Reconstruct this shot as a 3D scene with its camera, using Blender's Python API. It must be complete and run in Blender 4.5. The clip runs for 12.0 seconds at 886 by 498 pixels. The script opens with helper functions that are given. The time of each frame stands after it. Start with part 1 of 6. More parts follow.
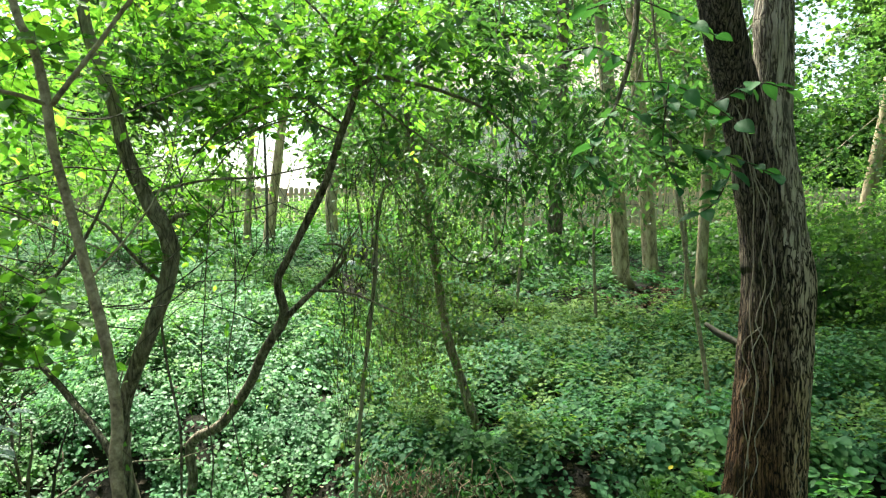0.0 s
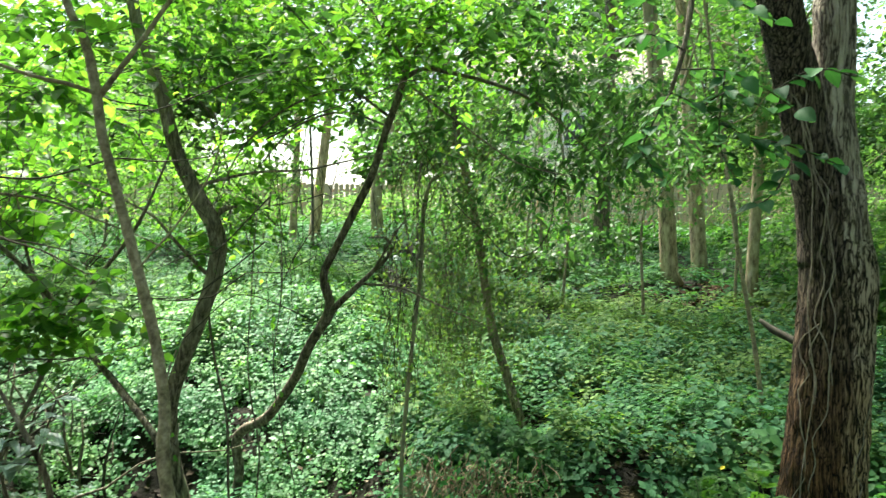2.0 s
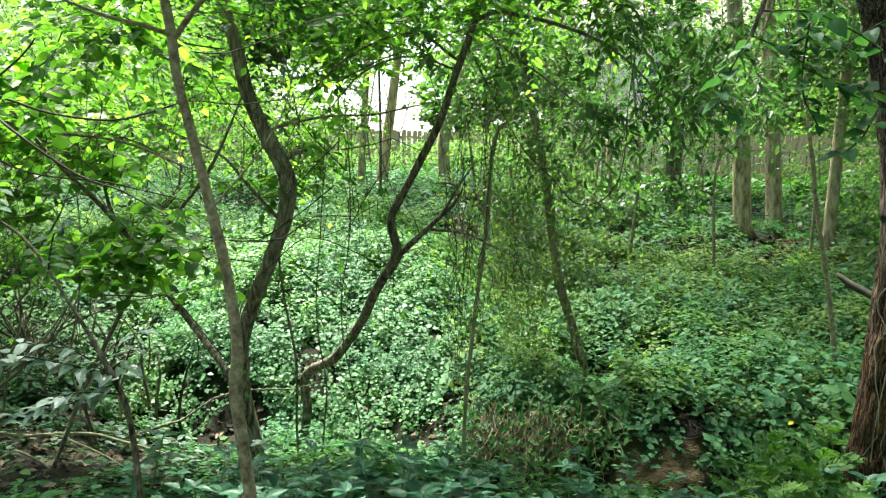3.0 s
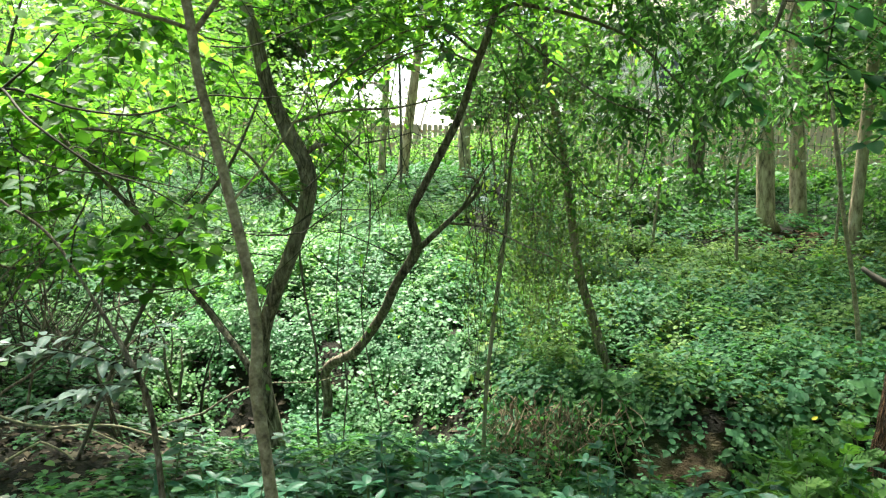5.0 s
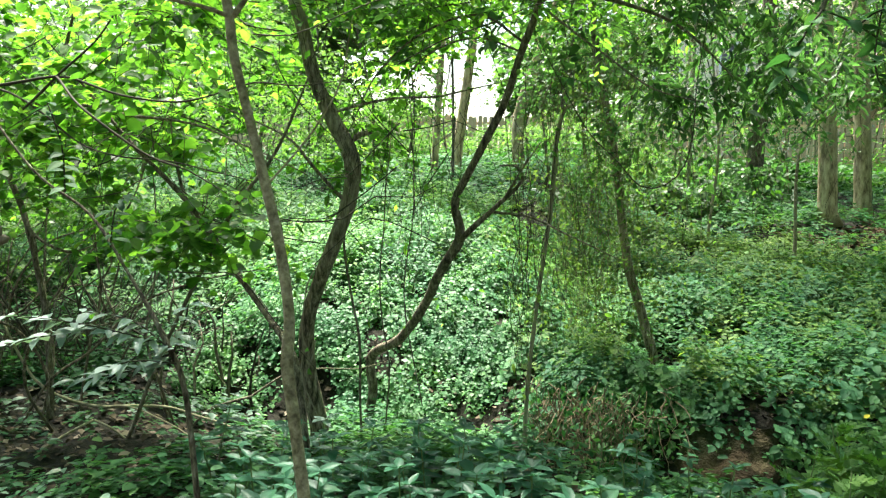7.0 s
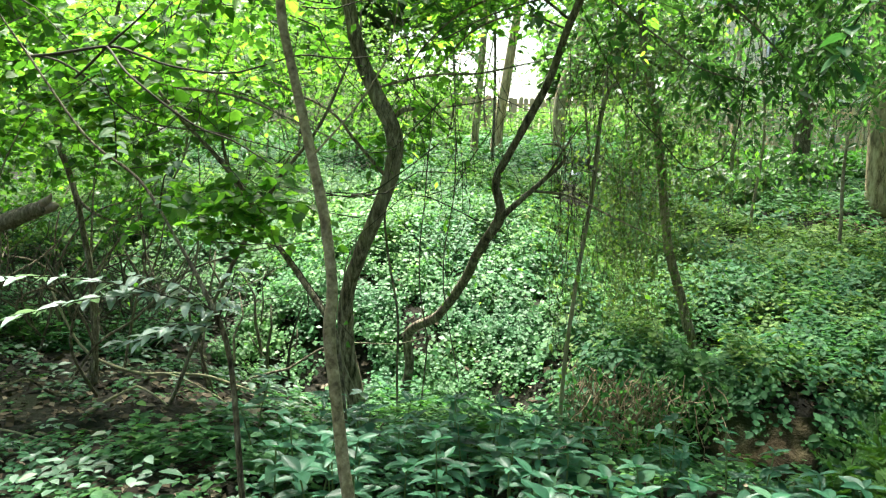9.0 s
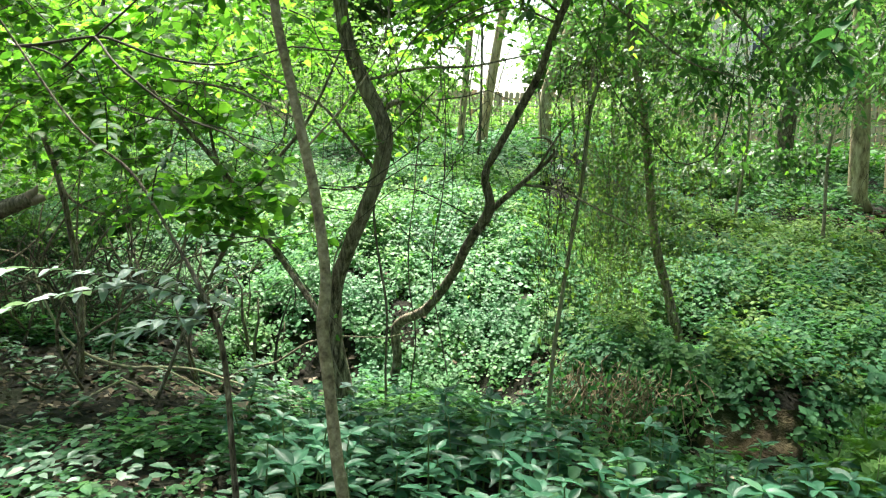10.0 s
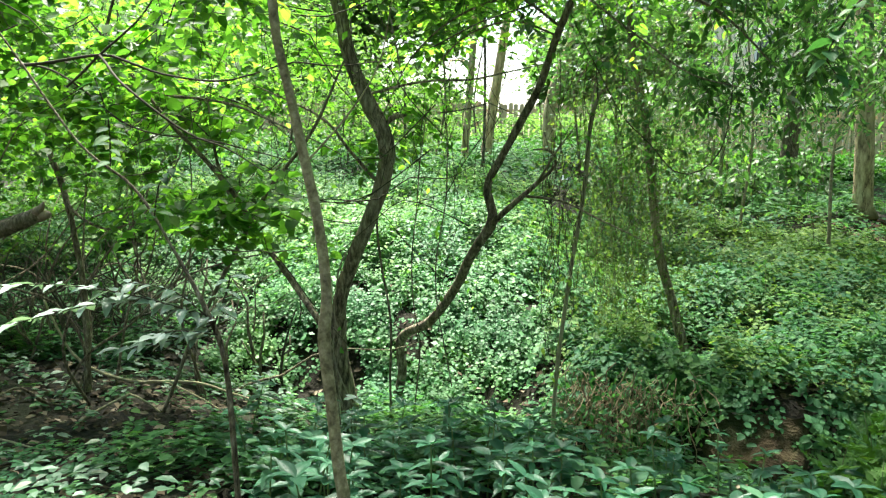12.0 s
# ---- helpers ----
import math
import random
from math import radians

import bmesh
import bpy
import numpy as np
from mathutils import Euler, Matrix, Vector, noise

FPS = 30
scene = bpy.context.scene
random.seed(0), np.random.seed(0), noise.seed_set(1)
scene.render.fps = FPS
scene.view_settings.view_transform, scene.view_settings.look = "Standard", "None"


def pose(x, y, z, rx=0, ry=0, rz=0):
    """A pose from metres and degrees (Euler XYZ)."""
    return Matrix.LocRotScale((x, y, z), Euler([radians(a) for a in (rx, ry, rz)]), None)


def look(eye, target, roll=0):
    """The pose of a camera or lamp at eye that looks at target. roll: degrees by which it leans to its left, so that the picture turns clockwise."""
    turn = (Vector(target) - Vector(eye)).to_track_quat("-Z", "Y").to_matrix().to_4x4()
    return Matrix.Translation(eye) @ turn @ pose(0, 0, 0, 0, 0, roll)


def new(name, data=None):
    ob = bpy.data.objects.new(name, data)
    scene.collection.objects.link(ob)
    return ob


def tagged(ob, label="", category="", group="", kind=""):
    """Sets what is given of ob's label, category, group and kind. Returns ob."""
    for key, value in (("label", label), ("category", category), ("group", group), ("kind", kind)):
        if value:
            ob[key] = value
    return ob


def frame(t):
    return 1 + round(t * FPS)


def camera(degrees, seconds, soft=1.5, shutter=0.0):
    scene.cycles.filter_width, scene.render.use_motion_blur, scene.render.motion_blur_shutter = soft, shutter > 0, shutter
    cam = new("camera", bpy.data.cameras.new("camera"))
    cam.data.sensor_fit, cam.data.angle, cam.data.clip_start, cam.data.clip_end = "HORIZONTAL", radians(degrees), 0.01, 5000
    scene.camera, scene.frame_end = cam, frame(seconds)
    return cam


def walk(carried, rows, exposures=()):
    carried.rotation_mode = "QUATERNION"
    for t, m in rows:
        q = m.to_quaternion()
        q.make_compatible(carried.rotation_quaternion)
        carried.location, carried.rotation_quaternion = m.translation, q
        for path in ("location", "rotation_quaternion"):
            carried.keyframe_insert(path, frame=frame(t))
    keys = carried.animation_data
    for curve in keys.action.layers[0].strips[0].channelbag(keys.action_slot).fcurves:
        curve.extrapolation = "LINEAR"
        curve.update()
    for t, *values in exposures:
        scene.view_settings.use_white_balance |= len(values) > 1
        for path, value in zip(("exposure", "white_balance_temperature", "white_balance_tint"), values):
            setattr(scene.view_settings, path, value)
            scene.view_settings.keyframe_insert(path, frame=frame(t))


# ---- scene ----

cam = camera(55.46, 12.0, soft=1.25, shutter=0.3)
PATH = [
    (0.0, look((0.000, 0.000, 1.600), (-0.0002, 10.0000, 1.6053), -0.00)),
    (0.5, look((-0.007, 0.008, 1.598), (-0.0264, 10.0056, 1.8066), -0.58)),
    (1.0, look((-0.011, 0.017, 1.595), (-0.0661, 10.0156, 1.7732), -0.94)),
    (1.5, look((-0.018, 0.049, 1.588), (-0.1513, 10.0464, 1.7459), -0.56)),
    (2.0, look((-0.017, 0.057, 1.579), (-0.5367, 10.0437, 1.5478), 0.23)),
    (2.5, look((-0.026, 0.069, 1.568), (-1.2135, 9.9868, 1.0907), 1.07)),
    (3.0, look((-0.022, 0.062, 1.567), (-1.3119, 9.9574, 0.9140), 1.10)),
    (5.0, look((-0.018, 0.070, 1.565), (-1.5507, 9.9245, 0.8372), 0.98)),
    (5.5, look((-0.017, 0.076, 1.562), (-1.7897, 9.8883, 0.8069), 0.96)),
    (6.0, look((-0.002, 0.062, 1.554), (-1.9808, 9.8346, 0.7892), 0.97)),
    (6.5, look((0.029, 0.063, 1.552), (-2.0978, 9.8017, 0.7522), 1.21)),
    (7.0, look((0.071, 0.075, 1.540), (-2.1223, 9.7962, 0.7167), 1.34)),
    (8.8, look((0.066, 0.060, 1.511), (-2.5161, 9.6731, 0.5541), 2.18)),
    (9.0, look((0.052, 0.063, 1.512), (-2.5460, 9.6618, 0.4596), 2.51)),
    (9.5, look((0.017, 0.069, 1.510), (-2.4325, 9.7010, 0.4006), 2.85)),
    (10.0, look((0.020, 0.056, 1.507), (-2.3889, 9.6974, 0.3921), 2.77)),
    (10.5, look((0.028, 0.046, 1.510), (-2.3821, 9.6919, 0.4425), 2.76)),
    (11.0, look((0.039, 0.033, 1.515), (-2.4088, 9.6768, 0.5098), 2.40)),
    (11.5, look((0.047, 0.035, 1.515), (-2.4397, 9.6725, 0.5439), 2.25)),
    (12.0, look((0.051, 0.037, 1.510), (-2.4488, 9.6705, 0.5336), 2.12)),
]
walk(cam, PATH, [(0.0, 3.52, 6700, 7), (3.0, 3.6, 6700, 7), (12.0, 3.65, 6700, 7)])

# ---- world, sun ----
SUN_ELEV, SUN_TURN = radians(64), radians(-30)   # turn from +y to the right
sky = bpy.data.worlds.new("sky")
scene.world = sky
sky.use_nodes = True
sky_nodes = sky.node_tree.nodes
sky_tex = sky_nodes.new("ShaderNodeTexSky")
sky_tex.sky_type, sky_tex.sun_disc = "NISHITA", False
sky_tex.sun_elevation, sky_tex.sun_rotation = SUN_ELEV, SUN_TURN
sky_tex.dust_density, sky_tex.air_density, sky_tex.ozone_density = 3.0, 1.2, 0.6
sky_nodes["Background"].inputs["Strength"].default_value = 0.041
sky.node_tree.links.new(sky_tex.outputs[0], sky_nodes["Background"].inputs[0])
sun = new("sun", bpy.data.lights.new("sun", "SUN"))
sun.data.energy, sun.data.angle, sun.data.color = 2.75, radians(18.0), (1.0, 0.97, 0.91)
sun_way = Vector((math.sin(SUN_TURN) * math.cos(SUN_ELEV), math.cos(SUN_TURN) * math.cos(SUN_ELEV), math.sin(SUN_ELEV)))
sun.matrix_world = look(sun_way * 60, (0, 0, 0))


# ---- materials ----
def fresh(name):
    m = bpy.data.materials.new(name)
    m.use_nodes = True
    return m, m.node_tree.nodes, m.node_tree.links, m.node_tree.nodes["Principled BSDF"]


def ramp(nodes, stops):
    r = nodes.new("ShaderNodeValToRGB")
    els = r.color_ramp.elements
    els[0].position, els[0].color = stops[0][0], (*stops[0][1], 1)
    els[1].position, els[1].color = stops[-1][0], (*stops[-1][1], 1)
    for p, c in stops[1:-1]:
        els.new(p).color = (*c, 1)
    return r


def leaf_material(name, dark, mid, light, glow, through_light=0.45, rough=0.42, per_object=False, veins=False, gloss=0.16, patches=0.0):
    """Green leaf: glossy skin over a body that lets light through; tone varies from leaf to leaf."""
    m, nodes, links, skin = fresh(name)
    if per_object:
        pick = nodes.new("ShaderNodeObjectInfo").outputs["Random"]
    else:
        pick = nodes.new("ShaderNodeNewGeometry").outputs["Random Per Island"]
    tone = ramp(nodes, [(0.0, dark), (0.5, mid), (0.93, light), (1.0, (light[0] * 1.3, light[1] * 1.05, light[2]))])
    links.new(pick, tone.inputs[0])
    coords = nodes.new("ShaderNodeTexCoord")
    blotch = nodes.new("ShaderNodeTexNoise")
    blotch.inputs["Scale"].default_value, blotch.inputs["Detail"].default_value = 35.0, 3.0
    links.new(coords.outputs["Object"], blotch.inputs["Vector"])
    mix = nodes.new("ShaderNodeMix")
    mix.data_type, mix.blend_type = "RGBA", "MULTIPLY"
    mix.inputs[0].default_value = 0.45
    links.new(tone.outputs[0], mix.inputs[6])
    shade = ramp(nodes, [(0.3, (0.55, 0.6, 0.5)), (0.7, (1.15, 1.15, 1.1))])
    links.new(blotch.outputs[0], shade.inputs[0])
    links.new(shade.outputs[0], mix.inputs[7])
    colour = mix.outputs[2]
    if patches:
        # kinds of plants grow in patches: bluer here, yellower there
        where = nodes.new("ShaderNodeTexNoise")
        where.inputs["Scale"].default_value, where.inputs["Detail"].default_value, where.inputs["Roughness"].default_value = 1.3, 4.0, 0.7
        links.new(coords.outputs["Object"], where.inputs["Vector"])
        kinds = ramp(nodes, [(0.36, (0.7, 0.82, 1.15)), (0.5, (0.95, 0.95, 1.0)), (0.66, (1.5, 1.2, 0.75))])
        links.new(where.outputs[0], kinds.inputs[0])
        grown_in = nodes.new("ShaderNodeMix")
        grown_in.data_type, grown_in.blend_type = "RGBA", "MULTIPLY"
        grown_in.inputs[0].default_value = patches
        links.new(colour, grown_in.inputs[6])
        links.new(kinds.outputs[0], grown_in.inputs[7])
        colour = grown_in.outputs[2]
    if veins:
        # pale midrib and side veins from the blade's own length and breadth
        parts = nodes.new("ShaderNodeSeparateXYZ")
        links.new(coords.outputs["Object"], parts.inputs[0])
        side = nodes.new("ShaderNodeMath")
        side.operation = "ABSOLUTE"
        links.new(parts.outputs["Y"], side.inputs[0])
        slant = nodes.new("ShaderNodeMath")
        slant.operation, slant.inputs[1].default_value = "MULTIPLY_ADD", -0.8
        links.new(side.outputs[0], slant.inputs[0])
        links.new(parts.outputs["X"], slant.inputs[2])
        rib = nodes.new("ShaderNodeMath")
        rib.operation, rib.inputs[1].default_value = "PINGPONG", 0.045
        links.new(slant.outputs[0], rib.inputs[0])
        near = nodes.new("ShaderNodeMath")
        near.operation, near.inputs[1].default_value = "MINIMUM", 0.0
        links.new(rib.outputs[0], near.inputs[0])
        links.new(side.outputs[0], near.inputs[1])
        vein = ramp(nodes, [(0.0, (1.35, 1.28, 1.2)), (0.007, (1.0, 1.0, 1.0))])
        links.new(near.outputs[0], vein.inputs[0])
        lay = nodes.new("ShaderNodeMix")
        lay.data_type, lay.blend_type = "RGBA", "MULTIPLY"
        lay.inputs[0].default_value = 0.6
        links.new(colour, lay.inputs[6])
        links.new(vein.outputs[0], lay.inputs[7])
        colour = lay.outputs[2]
        dent = nodes.new("ShaderNodeBump")
        dent.inputs["Strength"].default_value, dent.inputs["Distance"].default_value = 0.12, 0.02
        links.new(near.outputs[0], dent.inputs["Height"])
        links.new(dent.outputs[0], skin.inputs["Normal"])
    links.new(colour, skin.inputs["Base Color"])
    skin.inputs["Roughness"].default_value = rough
    skin.inputs["Specular IOR Level"].default_value = gloss
    lit = nodes.new("ShaderNodeBsdfTranslucent")
    warm = nodes.new("ShaderNodeMix")
    warm.data_type, warm.blend_type = "RGBA", "MULTIPLY"
    warm.inputs[0].default_value = 1.0
    links.new(colour, warm.inputs[6])
    warm.inputs[7].default_value = (*glow, 1)
    links.new(warm.outputs[2], lit.inputs[0])
    both = nodes.new("ShaderNodeMixShader")
    both.inputs[0].default_value = through_light
    links.new(skin.outputs[0], both.inputs[1])
    links.new(lit.outputs[0], both.inputs[2])
    links.new(both.outputs[0], nodes["Material Output"].inputs[0])
    return m


def rough_material(name, stops, scale=(6, 6, 1.2), fine=40.0, bump=0.6, depth=0.02, rough=0.9, moss=None):
    """Bark, soil, wood: stretched large pattern, fine grain, relief, and optional green patches."""
    m, nodes, links, skin = fresh(name)
    coords = nodes.new("ShaderNodeTexCoord")
    stretch = nodes.new("ShaderNodeMapping")
    stretch.inputs["Scale"].default_value = scale
    links.new(coords.outputs["Object"], stretch.inputs[0])
    big = nodes.new("ShaderNodeTexNoise")
    big.inputs["Scale"].default_value, big.inputs["Detail"].default_value, big.inputs["Roughness"].default_value = 2.0, 6.0, 0.65
    links.new(stretch.outputs[0], big.inputs["Vector"])
    small = nodes.new("ShaderNodeTexNoise")
    small.inputs["Scale"].default_value, small.inputs["Detail"].default_value = fine, 4.0
    links.new(stretch.outputs[0], small.inputs["Vector"])
    add = nodes.new("ShaderNodeMath")
    add.operation, add.inputs[1].default_value = "MULTIPLY_ADD", 0.35
    links.new(small.outputs[0], add.inputs[0])
    links.new(big.outputs[0], add.inputs[2])
    tone = ramp(nodes, stops)
    links.new(add.outputs[0], tone.inputs[0])
    colour = tone.outputs[0]
    if moss:
        where = nodes.new("ShaderNodeTexNoise")
        where.inputs["Scale"].default_value, where.inputs["Detail"].default_value = 1.7, 4.0
        links.new(coords.outputs["Object"], where.inputs["Vector"])
        mask = ramp(nodes, [(0.5, (0, 0, 0)), (0.66, (0.75, 0.75, 0.75))])
        links.new(where.outputs[0], mask.inputs[0])
        green = nodes.new("ShaderNodeMix")
        green.data_type = "RGBA"
        links.new(mask.outputs[0], green.inputs[0])
        links.new(colour, green.inputs[6])
        green.inputs[7].default_value = (*moss, 1)
        colour = green.outputs[2]
    links.new(colour, skin.inputs["Base Color"])
    skin.inputs["Roughness"].default_value, skin.inputs["Specular IOR Level"].default_value = rough, 0.15
    relief = nodes.new("ShaderNodeBump")
    relief.inputs["Strength"].default_value, relief.inputs["Distance"].default_value = bump, depth
    links.new(add.outputs[0], relief.inputs["Height"])
    links.new(relief.outputs[0], skin.inputs["Normal"])
    return m


def litter_material(name, stops):
    """Dead leaves: browns and greys, one tone a leaf."""
    m, nodes, links, skin = fresh(name)
    pick = nodes.new("ShaderNodeNewGeometry")
    tone = ramp(nodes, stops)
    links.new(pick.outputs["Random Per Island"], tone.inputs[0])
    links.new(tone.outputs[0], skin.inputs["Base Color"])
    skin.inputs["Roughness"].default_value, skin.inputs["Specular IOR Level"].default_value = 0.75, 0.1
    return m


LEAF_CROWN = leaf_material("leaf_crown", (0.0285, 0.0851, 0.0223), (0.0713, 0.1755, 0.0423), (0.1200, 0.2393, 0.0585), (1.8, 1.95, 0.6200), 0.66, 0.42, gloss=0.2)
LEAF_MID = leaf_material("leaf_mid", (0.0264, 0.07092, 0.0224), (0.0484, 0.1162, 0.0344), (0.077, 0.1596, 0.0482), (1.5, 1.7, 1.0000), 0.52, 0.45, gloss=0.22)
# base tones raised to stand in for sky sheen on the blades
LEAF_SHEEN_TONE = leaf_material("leaf_sheen_tone", (0.130, 0.195, 0.155), (0.20, 0.28, 0.235), (0.31, 0.385, 0.35), (1.1, 1.4, 0.7), 0.22, 0.4, True, True, gloss=0.3)
LEAF_DARK = leaf_material("leaf_dark", (0.0154, 0.0591, 0.012), (0.0242, 0.08865, 0.0168), (0.0396, 0.1231, 0.024), (1.5, 1.7, 0.6), 0.4, 0.55)
LEAF_FAR = leaf_material("leaf_far", (0.0495, 0.1084, 0.0310), (0.0726, 0.1477, 0.0413), (0.1034, 0.1872, 0.0550), (1.6, 1.8, 0.9000), 0.56, 0.6)
LEAF_GROUND = leaf_material("leaf_ground", (0.0240, 0.0758, 0.0299), (0.0423, 0.1189, 0.0473), (0.0732, 0.1762, 0.0747), (1.4, 1.7, 0.7), 0.34, 0.55, gloss=0.07, patches=0.75)
# lighter than the other ground leaves: the bank's sunlit brightness is in the colour
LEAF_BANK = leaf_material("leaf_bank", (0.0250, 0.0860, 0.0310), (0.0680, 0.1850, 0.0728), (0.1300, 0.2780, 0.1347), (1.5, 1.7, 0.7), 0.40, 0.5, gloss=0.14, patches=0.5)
LEAF_HERB = leaf_material("leaf_herb", (0.0440, 0.0950, 0.024), (0.0820, 0.1650, 0.0390), (0.1290, 0.2260, 0.060), (1.4, 1.6, 0.6), 0.36, 0.6, gloss=0.12, patches=0.6)
LEAF_BLADE = leaf_material("leaf_blade", (0.0165, 0.0650, 0.0345), (0.0310, 0.1150, 0.0645), (0.0580, 0.1680, 0.0970), (1.1, 1.6, 0.8), 0.28, 0.42, True, True, gloss=0.18)
# brighter version of the herb leaf, sunlight on the upper bank put in
LEAF_SUNLIT_TONE = leaf_material("leaf_sunlit_tone", (0.0506, 0.1359, 0.0332), (0.1075, 0.2378, 0.0617), (0.1771, 0.3284, 0.1068), (1.5, 1.7, 0.7000), 0.42, 0.5, gloss=0.14, patches=0.5)
LEAF_VINE = leaf_material("leaf_vine", (0.044, 0.08865, 0.024), (0.0726, 0.1359, 0.036), (0.1045, 0.1753, 0.0504), (1.5, 1.6, 0.7), 0.46, 0.6, gloss=0.15)
LEAF_HEART = leaf_material("leaf_heart", (0.0198, 0.06895, 0.0264), (0.0374, 0.1182, 0.0432), (0.066, 0.1625, 0.06), (1.4, 1.6, 0.7), 0.32, 0.5, True, True, gloss=0.08)
LEAF_DRY = litter_material("leaf_dry", [(0.0, (0.010, 0.0075, 0.0045)), (0.45, (0.040, 0.031, 0.0185)), (0.8, (0.085, 0.067, 0.042)), (1.0, (0.19, 0.16, 0.115))])
def furrowed_bark(name, furrow, body, ridge, low, cell=(30, 30, 5.5), depth=0.03, moss=(0.05, 0.06, 0.03), low_top=0.0, bare=None):
    """Bark in long interlaced ridges with dark furrows; low is the tone of the foot of the trunk."""
    m, nodes, links, skin = fresh(name)
    coords = nodes.new("ShaderNodeTexCoord")
    warp = nodes.new("ShaderNodeTexNoise")
    warp.inputs["Scale"].default_value, warp.inputs["Detail"].default_value = 6.0, 3.0
    links.new(coords.outputs["Object"], warp.inputs["Vector"])
    bend = nodes.new("ShaderNodeVectorMath")
    bend.operation = "MULTIPLY_ADD"
    bend.inputs[1].default_value = (0.05, 0.05, 0.05)
    links.new(warp.outputs["Color"], bend.inputs[0])
    links.new(coords.outputs["Object"], bend.inputs[2])
    stretch = nodes.new("ShaderNodeMapping")
    stretch.inputs["Scale"].default_value = cell
    links.new(bend.outputs[0], stretch.inputs[0])
    # two sheets of long folds; where either crosses its middle value a furrow runs
    folds = []
    for shift, size in ((0.0, 1.0), (37.0, 1.7)):
        move = nodes.new("ShaderNodeVectorMath")
        move.inputs[1].default_value = (shift, shift, shift)
        links.new(stretch.outputs[0], move.inputs[0])
        fold = nodes.new("ShaderNodeTexNoise")
        fold.inputs["Scale"].default_value, fold.inputs["Detail"].default_value, fold.inputs["Roughness"].default_value = size, 1.5, 0.45
        links.new(move.outputs[0], fold.inputs["Vector"])
        off = nodes.new("ShaderNodeMath")
        off.operation, off.inputs[1].default_value = "SUBTRACT", 0.5
        links.new(fold.outputs[0], off.inputs[0])
        size_of = nodes.new("ShaderNodeMath")
        size_of.operation = "ABSOLUTE"
        links.new(off.outputs[0], size_of.inputs[0])
        folds.append(size_of.outputs[0])
    nearest = nodes.new("ShaderNodeMath")
    nearest.operation = "MINIMUM"
    links.new(folds[0], nearest.inputs[0])
    links.new(folds[1], nearest.inputs[1])
    level_off = nodes.new("ShaderNodeMath")
    level_off.operation, level_off.inputs[1].default_value = "MINIMUM", 0.075
    links.new(nearest.outputs[0], level_off.inputs[0])
    grain = nodes.new("ShaderNodeTexNoise")
    grain.inputs["Scale"].default_value, grain.inputs["Detail"].default_value, grain.inputs["Roughness"].default_value = 3.2, 8.0, 0.75
    links.new(stretch.outputs[0], grain.inputs["Vector"])
    high = nodes.new("ShaderNodeMath")
    high.operation, high.inputs[1].default_value = "MULTIPLY_ADD", 6.0
    links.new(level_off.outputs[0], high.inputs[0])
    sub = nodes.new("ShaderNodeMath")
    sub.operation, sub.inputs[1].default_value = "MULTIPLY", 0.55
    links.new(grain.outputs[0], sub.inputs[0])
    links.new(sub.outputs[0], high.inputs[2])
    tone = ramp(nodes, [(0.34, furrow), (0.52, body), (0.68, body), (0.86, ridge)])
    links.new(high.outputs[0], tone.inputs[0])
    parts = nodes.new("ShaderNodeSeparateXYZ")
    links.new(coords.outputs["Object"], parts.inputs[0])
    patch = nodes.new("ShaderNodeTexNoise")
    patch.inputs["Scale"].default_value, patch.inputs["Detail"].default_value = 3.5, 5.0
    links.new(coords.outputs["Object"], patch.inputs["Vector"])
    level = nodes.new("ShaderNodeMath")
    level.operation, level.inputs[1].default_value = "MULTIPLY_ADD", -1.4
    links.new(patch.outputs[0], level.inputs[0])
    links.new(parts.outputs["Z"], level.inputs[2])
    foot = ramp(nodes, [(0.0, (1, 1, 1)), (0.35 + low_top, (0, 0, 0))])
    links.new(level.outputs[0], foot.inputs[0])
    stain = nodes.new("ShaderNodeMix")
    stain.data_type, stain.blend_type = "RGBA", "MULTIPLY"
    links.new(foot.outputs[0], stain.inputs[0])
    links.new(tone.outputs[0], stain.inputs[6])
    stain.inputs[7].default_value = (*low, 1)
    mask = ramp(nodes, [(0.56, (0, 0, 0)), (0.68, (0.6, 0.6, 0.6))])
    links.new(patch.outputs[0], mask.inputs[0])
    green = nodes.new("ShaderNodeMix")
    green.data_type = "RGBA"
    links.new(mask.outputs[0], green.inputs[0])
    links.new(stain.outputs[2], green.inputs[6])
    green.inputs[7].default_value = (*moss, 1)
    colour = green.outputs[2]
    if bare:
        # pale plates on one flank, uneven edged; light from the right put in colour
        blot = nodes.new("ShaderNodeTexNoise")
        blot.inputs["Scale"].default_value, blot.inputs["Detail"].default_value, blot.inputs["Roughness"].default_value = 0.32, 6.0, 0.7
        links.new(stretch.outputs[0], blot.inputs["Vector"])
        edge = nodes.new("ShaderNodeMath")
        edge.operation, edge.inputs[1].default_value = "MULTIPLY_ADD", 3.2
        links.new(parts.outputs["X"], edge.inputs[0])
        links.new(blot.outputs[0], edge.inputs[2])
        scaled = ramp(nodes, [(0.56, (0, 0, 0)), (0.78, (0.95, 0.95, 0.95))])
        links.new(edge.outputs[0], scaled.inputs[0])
        lit_plate = ramp(nodes, [(0.36, furrow), (0.50, (bare[0] * 0.28, bare[1] * 0.26, bare[2] * 0.23)), (0.66, (bare[0] * 0.8, bare[1] * 0.8, bare[2] * 0.78)), (0.85, bare)])
        links.new(high.outputs[0], lit_plate.inputs[0])
        flank_mix = nodes.new("ShaderNodeMix")
        flank_mix.data_type = "RGBA"
        links.new(scaled.outputs[0], flank_mix.inputs[0])
        links.new(colour, flank_mix.inputs[6])
